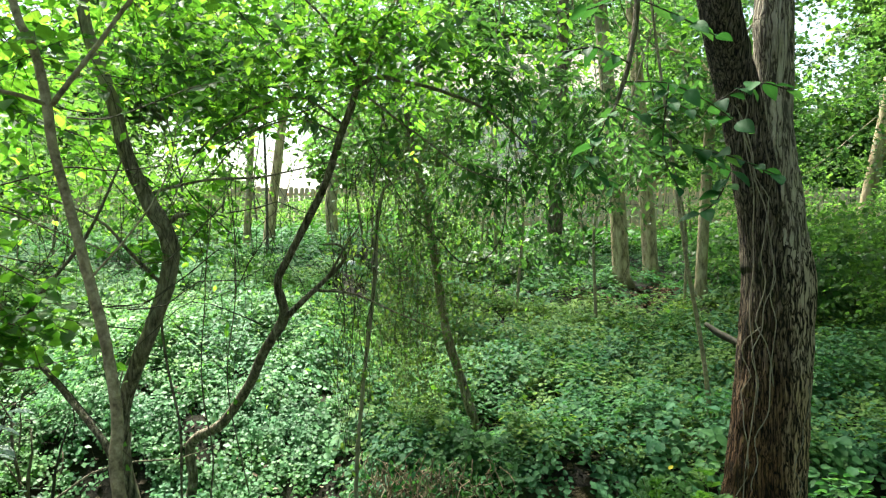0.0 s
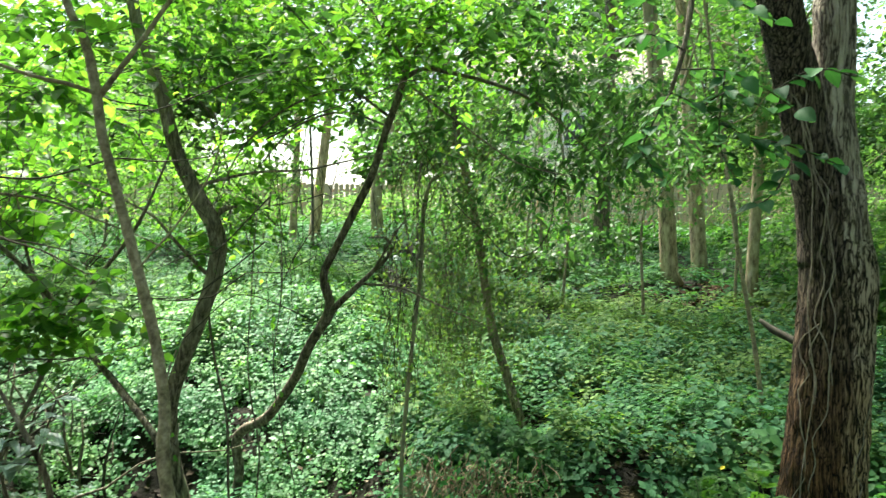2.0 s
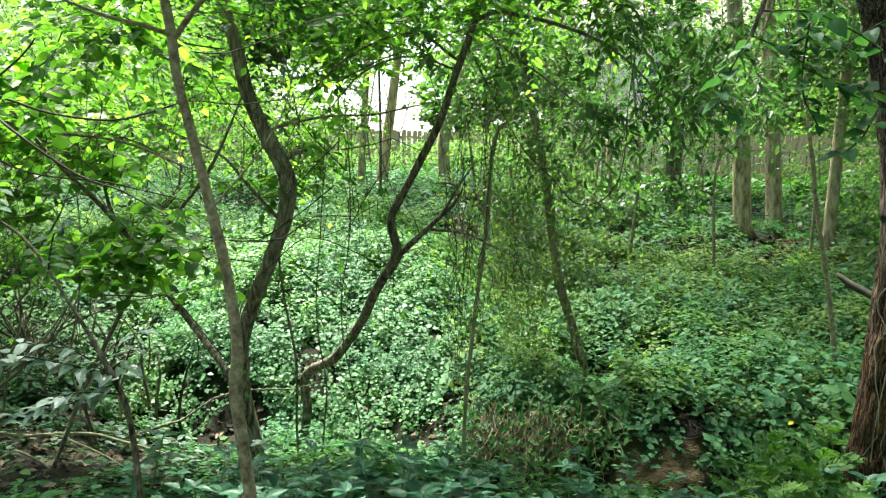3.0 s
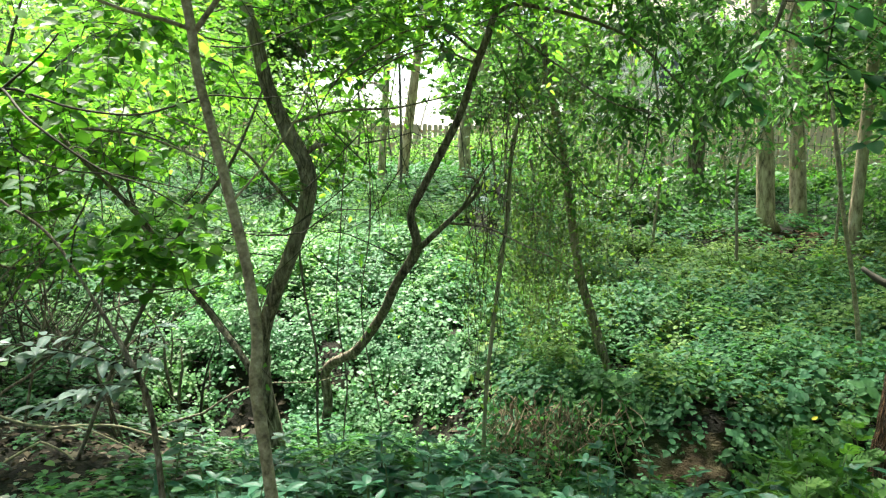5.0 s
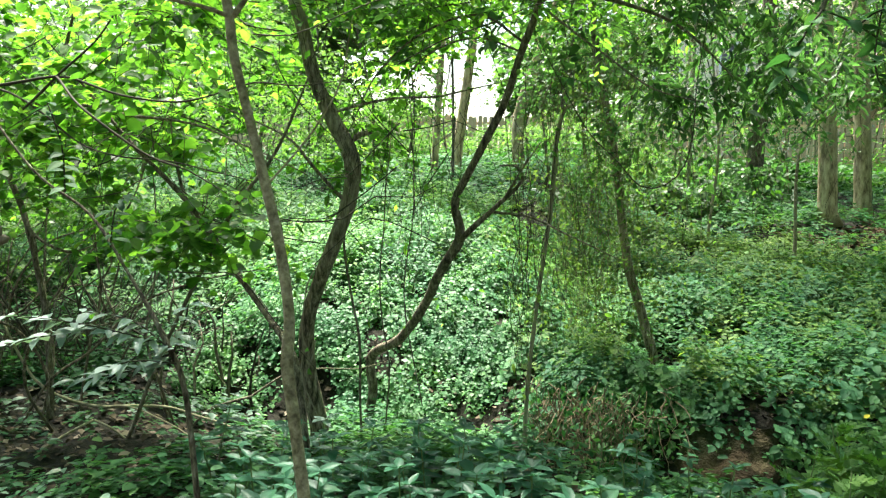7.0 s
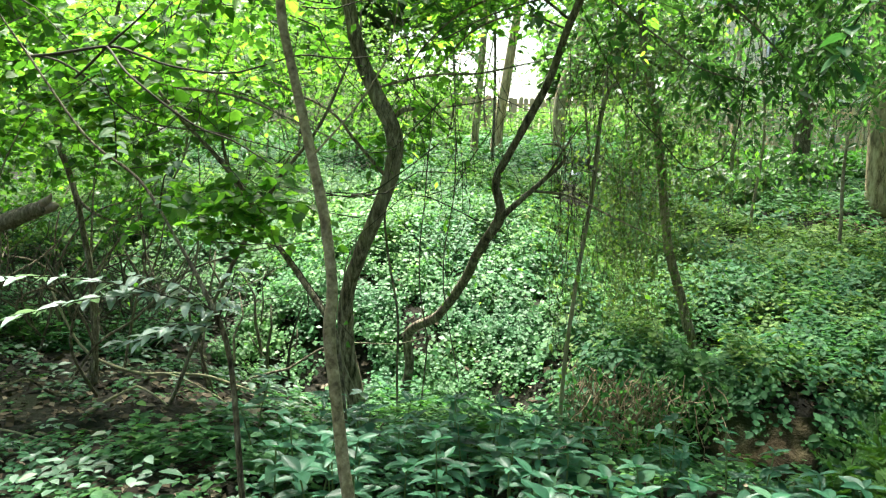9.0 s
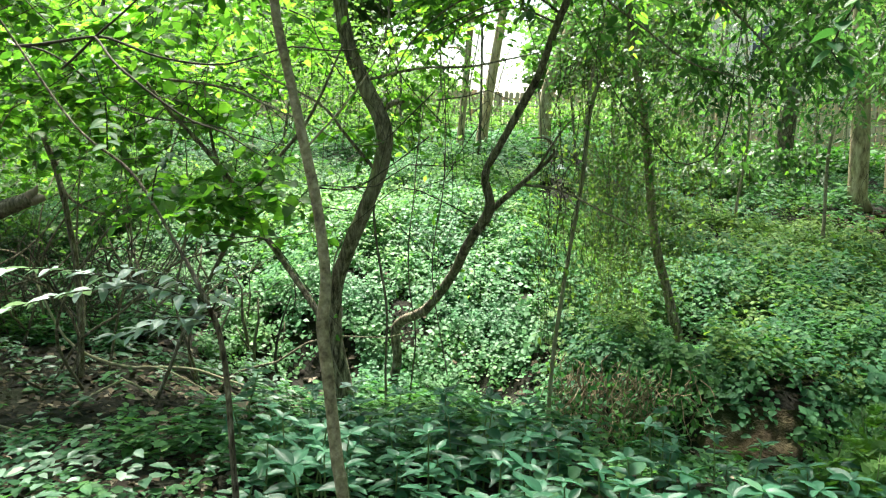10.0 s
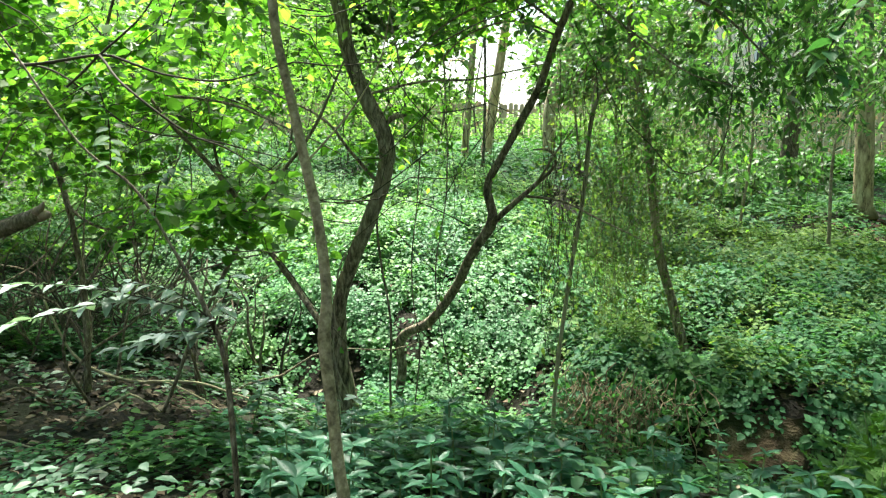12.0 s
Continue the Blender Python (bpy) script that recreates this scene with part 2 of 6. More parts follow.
        links.new(lit_plate.outputs[0], flank_mix.inputs[7])
        colour = flank_mix.outputs[2]
        redden = nodes.new("ShaderNodeMix")
        redden.data_type, redden.blend_type = "RGBA", "MULTIPLY"
        links.new(foot.outputs[0], redden.inputs[0])
        links.new(colour, redden.inputs[6])
        redden.inputs[7].default_value = (*low, 1)
        colour = redden.outputs[2]
    links.new(colour, skin.inputs["Base Color"])
    skin.inputs["Roughness"].default_value, skin.inputs["Specular IOR Level"].default_value = 0.85, 0.15
    relief = nodes.new("ShaderNodeBump")
    relief.inputs["Strength"].default_value, relief.inputs["Distance"].default_value = 1.0, depth
    links.new(high.outputs[0], relief.inputs["Height"])
    links.new(relief.outputs[0], skin.inputs["Normal"])
    return m


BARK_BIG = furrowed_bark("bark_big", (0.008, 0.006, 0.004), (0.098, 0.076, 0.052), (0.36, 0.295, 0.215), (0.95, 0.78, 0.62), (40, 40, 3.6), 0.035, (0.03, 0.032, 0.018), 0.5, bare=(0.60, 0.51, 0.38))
# right limb: scaled bark, made paler to carry light from the right
BARK_SCALED_LIT = furrowed_bark("bark_scaled_lit", (0.05, 0.040, 0.028), (0.31, 0.265, 0.195), (0.66, 0.59, 0.46), (0.9, 0.8, 0.7), (30, 30, 2.6), 0.02, (0.12, 0.11, 0.08), 0.0)
BARK_DARK = rough_material("bark_dark", [(0.52, (0.022, 0.0175, 0.012)), (0.62, (0.078, 0.064, 0.044)), (0.72, (0.145, 0.122, 0.086)), (0.84, (0.28, 0.25, 0.185))], (22, 22, 6), 9.0, 1.0, 0.012, 0.85, (0.09, 0.092, 0.05))
BARK_THIN = rough_material("bark_thin", [(0.48, (0.075, 0.058, 0.033)), (0.66, (0.20, 0.165, 0.10)), (0.86, (0.36, 0.31, 0.205))], (14, 14, 13), 6.0, 0.8, 0.006, 0.6, (0.15, 0.125, 0.065))
BARK_PALE = rough_material("bark_pale", [(0.52, (0.12, 0.09, 0.055)), (0.66, (0.35, 0.275, 0.17)), (0.82, (0.56, 0.465, 0.31))], (7, 7, 2), 9.0, 0.7, 0.02, 0.9, (0.2, 0.185, 0.1))
TWIG = rough_material("twig", [(0.4, (0.014, 0.012, 0.008)), (0.8, (0.05, 0.044, 0.028))], (20, 20, 20), 10.0, 0.3, 0.002, 0.8)
BARK_LICHEN = rough_material("bark_lichen", [(0.52, (0.022, 0.018, 0.012)), (0.62, (0.09, 0.073, 0.05)), (0.72, (0.19, 0.158, 0.11)), (0.84, (0.34, 0.295, 0.215))], (22, 22, 5), 9.0, 1.0, 0.014, 0.85, (0.32, 0.28, 0.20))
TWIG_GREY = rough_material("twig_grey", [(0.4, (0.01674, 0.0159, 0.011)), (0.8, (0.05115, 0.04982, 0.035))], (20, 20, 20), 10.0, 0.3, 0.002, 0.85)
ROOT = rough_material("root", [(0.4, (0.058, 0.043, 0.026)), (0.8, (0.23, 0.182, 0.115))], (20, 20, 8), 10.0, 0.3, 0.002, 0.85)
VINE_OLIVE = rough_material("vine_olive", [(0.4, (0.05, 0.05, 0.022)), (0.8, (0.13, 0.125, 0.06))], (20, 20, 8), 10.0, 0.3, 0.002, 0.85)
VINE_DRY = rough_material("vine_dry", [(0.4, (0.0837, 0.07632, 0.045)), (0.8, (0.2604, 0.2491, 0.155))], (20, 20, 8), 10.0, 0.3, 0.002, 0.85)
VINE_GREY = rough_material("vine_grey", [(0.4, (0.10, 0.085, 0.06)), (0.8, (0.28, 0.24, 0.175))], (20, 20, 8), 10.0, 0.3, 0.002, 0.85)
STEM_GREEN = rough_material("stem_green", [(0.4, (0.05, 0.09, 0.03)), (0.8, (0.12, 0.17, 0.06))], (20, 20, 8), 10.0, 0.2, 0.002, 0.6)
WOOD_CUT = rough_material("wood_cut", [(0.4, (0.09, 0.07, 0.048)), (0.8, (0.24, 0.195, 0.14))], (20, 20, 3), 10.0, 0.4, 0.004, 0.85)
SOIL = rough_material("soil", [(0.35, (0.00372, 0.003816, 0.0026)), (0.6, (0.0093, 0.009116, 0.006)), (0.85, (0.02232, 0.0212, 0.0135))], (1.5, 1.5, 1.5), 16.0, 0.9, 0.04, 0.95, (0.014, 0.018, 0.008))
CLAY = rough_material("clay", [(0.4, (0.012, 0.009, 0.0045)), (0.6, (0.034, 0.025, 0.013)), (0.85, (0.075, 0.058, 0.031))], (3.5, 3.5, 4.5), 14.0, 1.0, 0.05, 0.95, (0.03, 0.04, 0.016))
FENCE_WOOD = rough_material("fence_wood", [(0.4, (0.28, 0.20, 0.115)), (0.65, (0.44, 0.33, 0.20)), (0.85, (0.56, 0.44, 0.29))], (12, 12, 1.5), 12.0, 0.4, 0.004, 0.85)
SIDING = rough_material("siding", [(0.4, (0.80, 0.69, 0.53)), (0.8, (0.87, 0.77, 0.61))], (1, 1, 1), 20.0, 0.2, 0.004, 0.7)
WHITE_PAINT = rough_material("white_paint", [(0.4, (0.70, 0.69, 0.66)), (0.8, (0.80, 0.79, 0.77))], (1, 1, 1), 20.0, 0.1, 0.003, 0.5)
ROOFING = rough_material("roofing", [(0.4, (0.10, 0.085, 0.075)), (0.8, (0.2, 0.17, 0.15))], (3, 3, 3), 20.0, 0.4, 0.01, 0.9)
BRICK_RED = rough_material("brick_red", [(0.4, (0.42, 0.28, 0.22)), (0.8, (0.55, 0.38, 0.3))], (3, 3, 9), 20.0, 0.4, 0.01, 0.9)


def glass_material():
    m, nodes, links, skin = fresh("window_glass")
    skin.inputs["Base Color"].default_value = (0.02, 0.025, 0.03, 1)
    skin.inputs["Roughness"].default_value = 0.06
    return m


GLASS = glass_material()


# ---- helpers for shapes ----
def smoothstep(a, b, v):
    k = np.clip((v - a) / (b - a), 0, 1)
    return k * k * (3 - 2 * k)


def wave(x, y):
    """Gentle unevenness of the ground, metres."""
    return (0.05 * np.sin(x * 1.3 + 0.7) * np.cos(y * 1.1) + 0.035 * np.sin(x * 2.9 + y * 2.1) + 0.02 * np.sin(x * 5.3 - y * 4.7 + 1.0))


def ground_z(x, y):
    """Height of the ground: level by the camera, a gully, then a bank and a long slope up to the fence."""
    x, y = np.asarray(x, float), np.asarray(y, float)
    right = np.interp(y, (-40, 0, 3.5, 4.5, 5.2, 5.85, 6.2, 6.6, 7.4, 10, 14, 18, 26, 40, 120), (0.3, 0, 0.0, -0.12, -0.5, -0.54, -0.12, -0.05, -0.06, 0.35, 0.9, 1.3, 1.9, 2.1, 2.5))
    left = np.interp(y, (-40, 0, 3.5, 5.0, 5.8, 6.3, 6.5, 6.9, 7.25, 8.0, 9.5, 12, 16, 26, 40, 120), (0.3, 0, -0.03, -0.18, -0.42, -0.48, -0.36, 0.1, 0.34, 0.52, 0.82, 1.3, 1.7, 2.0, 2.2, 2.6))
    flat = np.interp(y, (-40, 0, 3.5, 5.0, 6.6, 8.0, 10, 13, 18, 26, 40, 120), (0.3, 0, -0.08, -0.18, -0.2, 0.22, 0.8, 1.3, 1.7, 2.0, 2.2, 2.6))
    k = smoothstep(-0.2, -1.4, x)
    f = smoothstep(-2.6, -4.2, x)
    z = right * (1 - k) + (left * (1 - f) + flat * f) * k
    return z + wave(x, y) * np.clip(np.hypot(x, y) / 3, 0.2, 1)


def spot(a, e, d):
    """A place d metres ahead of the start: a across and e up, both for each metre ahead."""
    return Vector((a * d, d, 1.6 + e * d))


def linked(name, mesh, mat, parent=None, label=""):
    if mat:
        mesh.materials.append(mat)
    ob = new(name, mesh)
    ob.parent = parent
    if label:
        tagged(ob, label)
    return ob


def mesh_of(verts, faces, smooth=True):
    me = bpy.data.meshes.new("mesh")
    me.from_pydata([tuple(v) for v in verts], [], [tuple(f) for f in faces])
    me.update()
    if smooth:
        me.polygons.foreach_set("use_smooth", [True] * len(me.polygons))
    return me


def mesh_many(points, tris):
    """A mesh of triangles from arrays."""
    me = bpy.data.meshes.new("mesh")
    me.vertices.add(len(points))
    me.vertices.foreach_set("co", np.asarray(points, np.float32).ravel())
    me.loops.add(len(tris) * 3)
    me.loops.foreach_set("vertex_index", np.asarray(tris, np.int32).ravel())
    me.polygons.add(len(tris))
    me.polygons.foreach_set("loop_start", np.arange(0, len(tris) * 3, 3, dtype=np.int32))
    me.polygons.foreach_set("loop_total", np.full(len(tris), 3, np.int32))
    me.update(calc_edges=True)
    return me


def part(name, bm, mat, parent, label=""):
    me = bpy.data.meshes.new(name)
    bm.to_mesh(me)
    bm.free()
    return linked(name, me, mat, parent, label)


def thing(name, place, label, category, group="", kind=""):
    ob = new(name)
    ob.location = place
    return tagged(ob, label, category, group, kind)


def glide(points, radii, step):
    """A smooth line through the points, with its radii."""
    pts = [Vector(p) for p in points]
    if isinstance(radii, (int, float)):
        radii = [radii] * len(pts)
    ext = [pts[0] * 2 - pts[1]] + pts + [pts[-1] * 2 - pts[-2]]
    out, rad = [], []
    for i in range(len(pts) - 1):
        p0, p1, p2, p3 = ext[i:i + 4]
        n = max(1, int((p2 - p1).length / step))
        for k in range(n):
            t = k / n
            out.append(0.5 * (2 * p1 + (p2 - p0) * t + (2 * p0 - 5 * p1 + 4 * p2 - p3) * t * t + (3 * p1 - p0 - 3 * p2 + p3) * t ** 3))
            rad.append(radii[i] * (1 - t) + radii[i + 1] * t)
    return out + [pts[-1]], rad + [radii[-1]]


def tube(points, radii, sides=8, step=0.12, rough=0.08, grain=6.0, wobble=0.0, furrow=0.0, lobes=0.0):
    """Vertices and faces of a stem: rings along a smooth line, uneven as bark is, closed at both ends."""
    line, rad = glide(points, radii, step)
    verts, faces = [], []
    across = None
    for i, (p, r) in enumerate(zip(line, rad)):
        way = (line[min(i + 1, len(line) - 1)] - line[max(i - 1, 0)]).normalized()
        if across is None:
            across = way.cross(Vector((0.3, 1, 0.1))).normalized()
        across = (across - way * across.dot(way)).normalized()
        other = way.cross(across)
        if wobble:
            p = p + noise.noise_vector(p * 3.0) * wobble
        for k in range(sides):
            a = 2 * math.pi * k / sides
            out = across * math.cos(a) + other * math.sin(a)
            q = p + out * r
            s = 1 + rough * noise.noise(q * grain)
            if lobes:
                s += lobes * noise.noise(Vector((out.x * 1.3, out.y * 1.3, p.z * 1.1)))
            if furrow:
                ridge = noise.noise(Vector((q.x * 26, q.y * 26, q.z * 3.4))) + 0.6 * noise.noise(Vector((q.x * 48, q.y * 48, q.z * 9)))
                s += furrow * (0.35 - abs(ridge)) 
            verts.append(p + out * (r * s))
        if i:
            b, c = (i - 1) * sides, i * sides
            faces += [(b + k, b + (k + 1) % sides, c + (k + 1) % sides, c + k) for k in range(sides)]
    faces.append(tuple(reversed(range(sides))))
    faces.append(tuple(range(len(verts) - sides, len(verts))))
    return verts, faces


def stem(name, points, radii, mat, parent=None, label="", **how):
    return linked(name, mesh_of(*tube(points, radii, **how)), mat, parent, label)


# leaf blades: points as (length, breadth, rise), then triangles
BLADE_FINE = (np.array([(0, 0, 0), (0.22, 0.22, 0.05), (0.55, 0.25, 0.05), (1, 0, -0.10), (0.55, -0.25, 0.05), (0.22, -0.22, 0.05), (0.3, 0, 0), (0.65, 0, -0.02)]),
              np.array([(0, 6, 1), (1, 6, 7), (1, 7, 2), (2, 7, 3), (0, 5, 6), (5, 4, 7), (5, 7, 6), (4, 3, 7)]))
BLADE_MID = (np.array([(0, 0, 0), (0.4, 0.27, 0.05), (1, 0, -0.08), (0.4, -0.27, 0.05), (0.5, 0, 0)]),
             np.array([(0, 4, 1), (1, 4, 2), (0, 3, 4), (3, 2, 4)]))
BLADE_FAR = (np.array([(0, 0, 0), (0.45, 0.3, 0.06), (1, 0, -0.06), (0.45, -0.3, 0.06)]), np.array([(0, 2, 1), (0, 3, 2)]))

BLADE_HEX = (np.array([(0, 0, 0), (0.22, 0.34, 0.05), (0.68, 0.27, 0.04), (1, 0, -0.10), (0.68, -0.27, 0.04), (0.22, -0.34, 0.05)]), np.array([(0, 3, 2), (0, 2, 1), (0, 4, 3), (0, 5, 4)]))
BLADE_IVY = (np.array([(0, 0, 0), (0.42, 0.46, 0.06), (1, 0, -0.08), (0.42, -0.46, 0.06)]), np.array([(0, 2, 1), (0, 3, 2)]))


def unit(v):
    return v / np.maximum(np.linalg.norm(v, axis=-1, keepdims=True), 1e-9)


def blades(places, ways, tops, sizes, shape, broad=1.0):
    """One mesh of many leaves: where each begins, the way it points, its upper side and its length."""
    local, tris = shape
    a = unit(ways)
    side = unit(np.cross(tops, a))
    n = np.cross(a, side)
    pts = (places[:, None] + sizes[:, None, None] * (local[None, :, :1] * a[:, None] + broad * local[None, :, 1:2] * side[:, None] + local[None, :, 2:] * n[:, None]))
    idx = tris[None] + (np.arange(len(places)) * len(local))[:, None, None]
    return pts.reshape(-1, 3), idx.reshape(-1, 3)


def stack(pairs):
    pts, tris, n = [], [], 0
    for p, t in pairs:
        pts.append(p)
        tris.append(t + n)
        n += len(p)
    return np.concatenate(pts), np.concatenate(tris)


def twigs(lines, radius):
    """Thin three-sided twigs: lines is an array of twigs, points, xyz."""
    n, k, _ = lines.shape
    way = unit(lines[:, -1] - lines[:, 0])
    s1 = unit(np.cross(way, (0.31, 0.17, 1.0)))
    s2 = np.cross(way, s1)
    pts = []
    for j in range(3):
        a = 2 * math.pi * j / 3
        taper = np.linspace(1, 0.35, k)[None, :, None] * (np.broadcast_to(radius, (n,))[:, None, None])
        pts.append(lines + taper * (s1 * math.cos(a) + s2 * math.sin(a))[:, None])
    pts = np.stack(pts, 2).reshape(n, k * 3, 3)
    tri = []
    for i in range(k - 1):
        for j in range(3):
            a, b, c, d = i * 3 + j, i * 3 + (j + 1) % 3, i * 3 + 3 + (j + 1) % 3, i * 3 + 3 + j
            tri += [(a, b, c), (a, c, d)]
    idx = np.array(tri)[None] + (np.arange(n) * k * 3)[:, None, None]
    return pts.reshape(-1, 3), idx.reshape(-1, 3)


def in_blob(rng, n, centre, radii, shell=0.0):
    """Places in a blob, gathered in clumps as leaves are along their branches."""
    k = max(3, n // 11)
    d = unit(rng.normal(size=(k, 3)))
    hubs = np.array(centre) + d * (rng.uniform(shell, 1, k) ** (1 / 3))[:, None] * np.array(radii)
    return hubs[rng.integers(0, k, n)] + rng.normal(0, 0.16, (n, 3)) * np.array(radii)


def sprays(rng, starts, length, count, size, droop=0.35, tilt=0.3, toward=None, flat=0.5):
    """Leafy twigs from the starts: their lines, and each leaf's place, way, upper side and size."""
    n = len(starts)
    turn = rng.uniform(0, 2 * math.pi, n)
    way = np.stack([np.cos(turn), np.sin(turn), rng.normal(0, tilt, n)], -1)
    if toward is not None:
        way = way + toward
    way = unit(way)
    span = length * rng.uniform(0.6, 1.3, n)
    s = np.linspace(0, 1, 5)
    drop = np.zeros((n, 1, 3))
    drop[..., 2] = -(droop * span * rng.uniform(0.4, 1.6, n))[:, None]
    lines = starts[:, None] + way[:, None] * (s[None, :, None] * span[:, None, None]) + drop * (s ** 2)[None, :, None]
    t = (np.arange(count) + 1) / count
    t = np.clip(t[None] + rng.normal(0, 0.03, (n, count)), 0.05, 1.0)
    at = starts[:, None] + way[:, None] * (t * span[:, None])[..., None] + drop * (t ** 2)[..., None]
    side = unit(np.cross(way, (0, 0, 1.0)))[:, None] * np.where(np.arange(count) % 2, 1, -1)[None, :, None]
    ways = way[:, None] * 0.55 + side * rng.uniform(0.5, 1.1, (n, count, 1)) + rng.normal(0, 0.25, (n, count, 3))
    ways[..., 2] -= rng.uniform(0.05, 0.7, (n, count)) * droop * 2
    tops = rng.normal(0, flat, (n, count, 3)) + (0, 0, 1)
    sizes = size * rng.uniform(0.55, 1.25, (n, count)) * (0.75 + 0.25 * np.sin(t * math.pi))
    return lines, at.reshape(-1, 3), ways.reshape(-1, 3), tops.reshape(-1, 3), sizes.ravel()


def foliage(name, parent, seed, blobs, length, count, size, mat, shape=BLADE_MID, droop=0.35, tilt=0.3, wood=None, toward=None, flat=0.5, label="", broad=1.25):
    """A crown or part of one: leafy twigs filling blobs of (centre, radii, twigs). Leaves are one part, twigs another."""
    rng = np.random.default_rng(seed)
    starts = np.concatenate([in_blob(rng, n, c, r) for c, r, n in blobs])
    lines, at, ways, tops, sizes = sprays(rng, starts, length, count, size, droop, tilt, toward, flat)
    base = np.array(parent.location) if parent else np.zeros(3)
    ob = linked(name, mesh_many(*[(lambda p, t: (p - base, t))(*blades(at, ways, tops, sizes, shape, broad))][0]), mat, parent, label)
    tagged(ob, kind="stuff")
    if wood:
        p, t = twigs(lines, 0.0016 + size * 0.012)
        tagged(linked("twig_tangle", mesh_many(p - base, t), wood, parent), kind="stuff")
    return ob


def from_base(points, base):
    b = Vector(base)
    return [Vector(p) - b for p in points]


# ---- ground ----
def spaced(near, far, fine, grow):
    v, out, s = near, [near], fine
    while v < far:
        v += s
        out.append(v)
        s *= grow
    return out


def build_ground():
    xs = [-v for v in reversed(spaced(6.0, 400, 0.3, 1.22))] + list(np.arange(-5.9, 5.95, 0.1)) + spaced(6.0, 400, 0.3, 1.22)
    ys = [-v for v in reversed(spaced(1.0, 400, 0.4, 1.3))] + list(np.arange(-0.9, 11.9, 0.1)) + spaced(12.0, 400, 0.25, 1.15)
    gx, gy = np.meshgrid(xs, ys)
    gz = ground_z(gx, gy)
    rough = np.random.default_rng(3).normal(0, 0.012, gz.shape)
    near = (np.abs(gx) < 6) & (gy > -1) & (gy < 12)
    gz = gz + rough * near
    pts = np.stack([gx, gy, gz], -1).reshape(-1, 3)
    w = len(xs)
    i = (np.arange(len(ys) - 1)[:, None] * w + np.arange(w - 1)[None]).ravel()
    tris = np.concatenate([np.stack([i, i + 1, i + w + 1], -1), np.stack([i, i + w + 1, i + w], -1)])
    me = mesh_many(pts, tris)
    me.polygons.foreach_set("use_smooth", [True] * len(me.polygons))
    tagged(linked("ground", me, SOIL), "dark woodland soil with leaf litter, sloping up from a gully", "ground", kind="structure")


build_ground()


# ---- fence and houses beyond it ----
def box(bm, x0, x1, y0, y1, z0, z1):
    v = [bm.verts.new((x, y, z)) for z in (z0, z1) for y in (y0, y1) for x in (x0, x1)]
    for f in ((0, 2, 3, 1), (4, 5, 7, 6), (0, 1, 5, 4), (2, 6, 7, 3), (0, 4, 6, 2), (1, 3, 7, 5)):
        bm.faces.new([v[i] for i in f])


def boxed(*dims):
    bm = bmesh.new()
    box(bm, *dims)
    return bm


def build_fence():
    y, x0, x1 = 26.0, -13.0, 21.0
    fence = thing("fence", (x0, y, 2.0), "weathered tan wooden board fence at the top of the slope", "fence")
    rng = random.Random(5)
    for i in range(15):
        px = (x1 - x0) * i / 14
        part("post", boxed(px - 0.06, px + 0.06, 0.03, 0.15, -0.6, 1.55), FENCE_WOOD, fence)
    for z in (0.3, 1.25):
        part("rail", boxed(0, x1 - x0, 0.02, 0.06, z, z + 0.09), FENCE_WOOD, fence)
    bm = bmesh.new()
    v = [bm.verts.new(p) for p in ((0, 0, 0), (0.13, 0, 0), (0.13, 0, 1.58), (0.11, 0, 1.62), (0.02, 0, 1.62), (0, 0, 1.58))]
    face = bm.faces.new(v)
    out = bmesh.ops.extrude_face_region(bm, geom=[face])["geom"]
    bmesh.ops.translate(bm, verts=[g for g in out if isinstance(g, bmesh.types.BMVert)], vec=(0, 0.02, 0))
    bmesh.ops.recalc_face_normals(bm, faces=bm.faces)
    me = bpy.data.meshes.new("slat")
    bm.to_mesh(me)
    bm.free()
    me.materials.append(FENCE_WOOD)
    n = int((x1 - x0) / 0.165)
    for i in range(n):
        ob = new("slat", me)
        ob.parent = fence
        ob.location = (i * 0.165, -0.012 - 0.02 * (i % 2), -0.12 + rng.uniform(-0.03, 0.03))
        ob.rotation_euler = (0, rng.uniform(-0.012, 0.012), 0)


build_fence()


def build_window(parent, x, y, z, w, h):
    bm = bmesh.new()
    for a in ((x - w / 2 - 0.1, x - w / 2, z, z + h), (x + w / 2, x + w / 2 + 0.1, z, z + h), (x - w / 2 - 0.1, x + w / 2 + 0.1, z + h, z + h + 0.12), (x - w / 2 - 0.14, x + w / 2 + 0.14, z - 0.1, z), (x - w / 2, x + w / 2, z + h / 2 - 0.03, z + h / 2 + 0.03)):
        box(bm, a[0], a[1], y - 0.07, y + 0.02, a[2], a[3])
    win = part("window", bm, WHITE_PAINT, parent, "white-trimmed sash window")
    pane = part("pane", boxed(x - w / 2, x + w / 2, y - 0.025, y - 0.012, z, z + h), GLASS, win)
    return pane


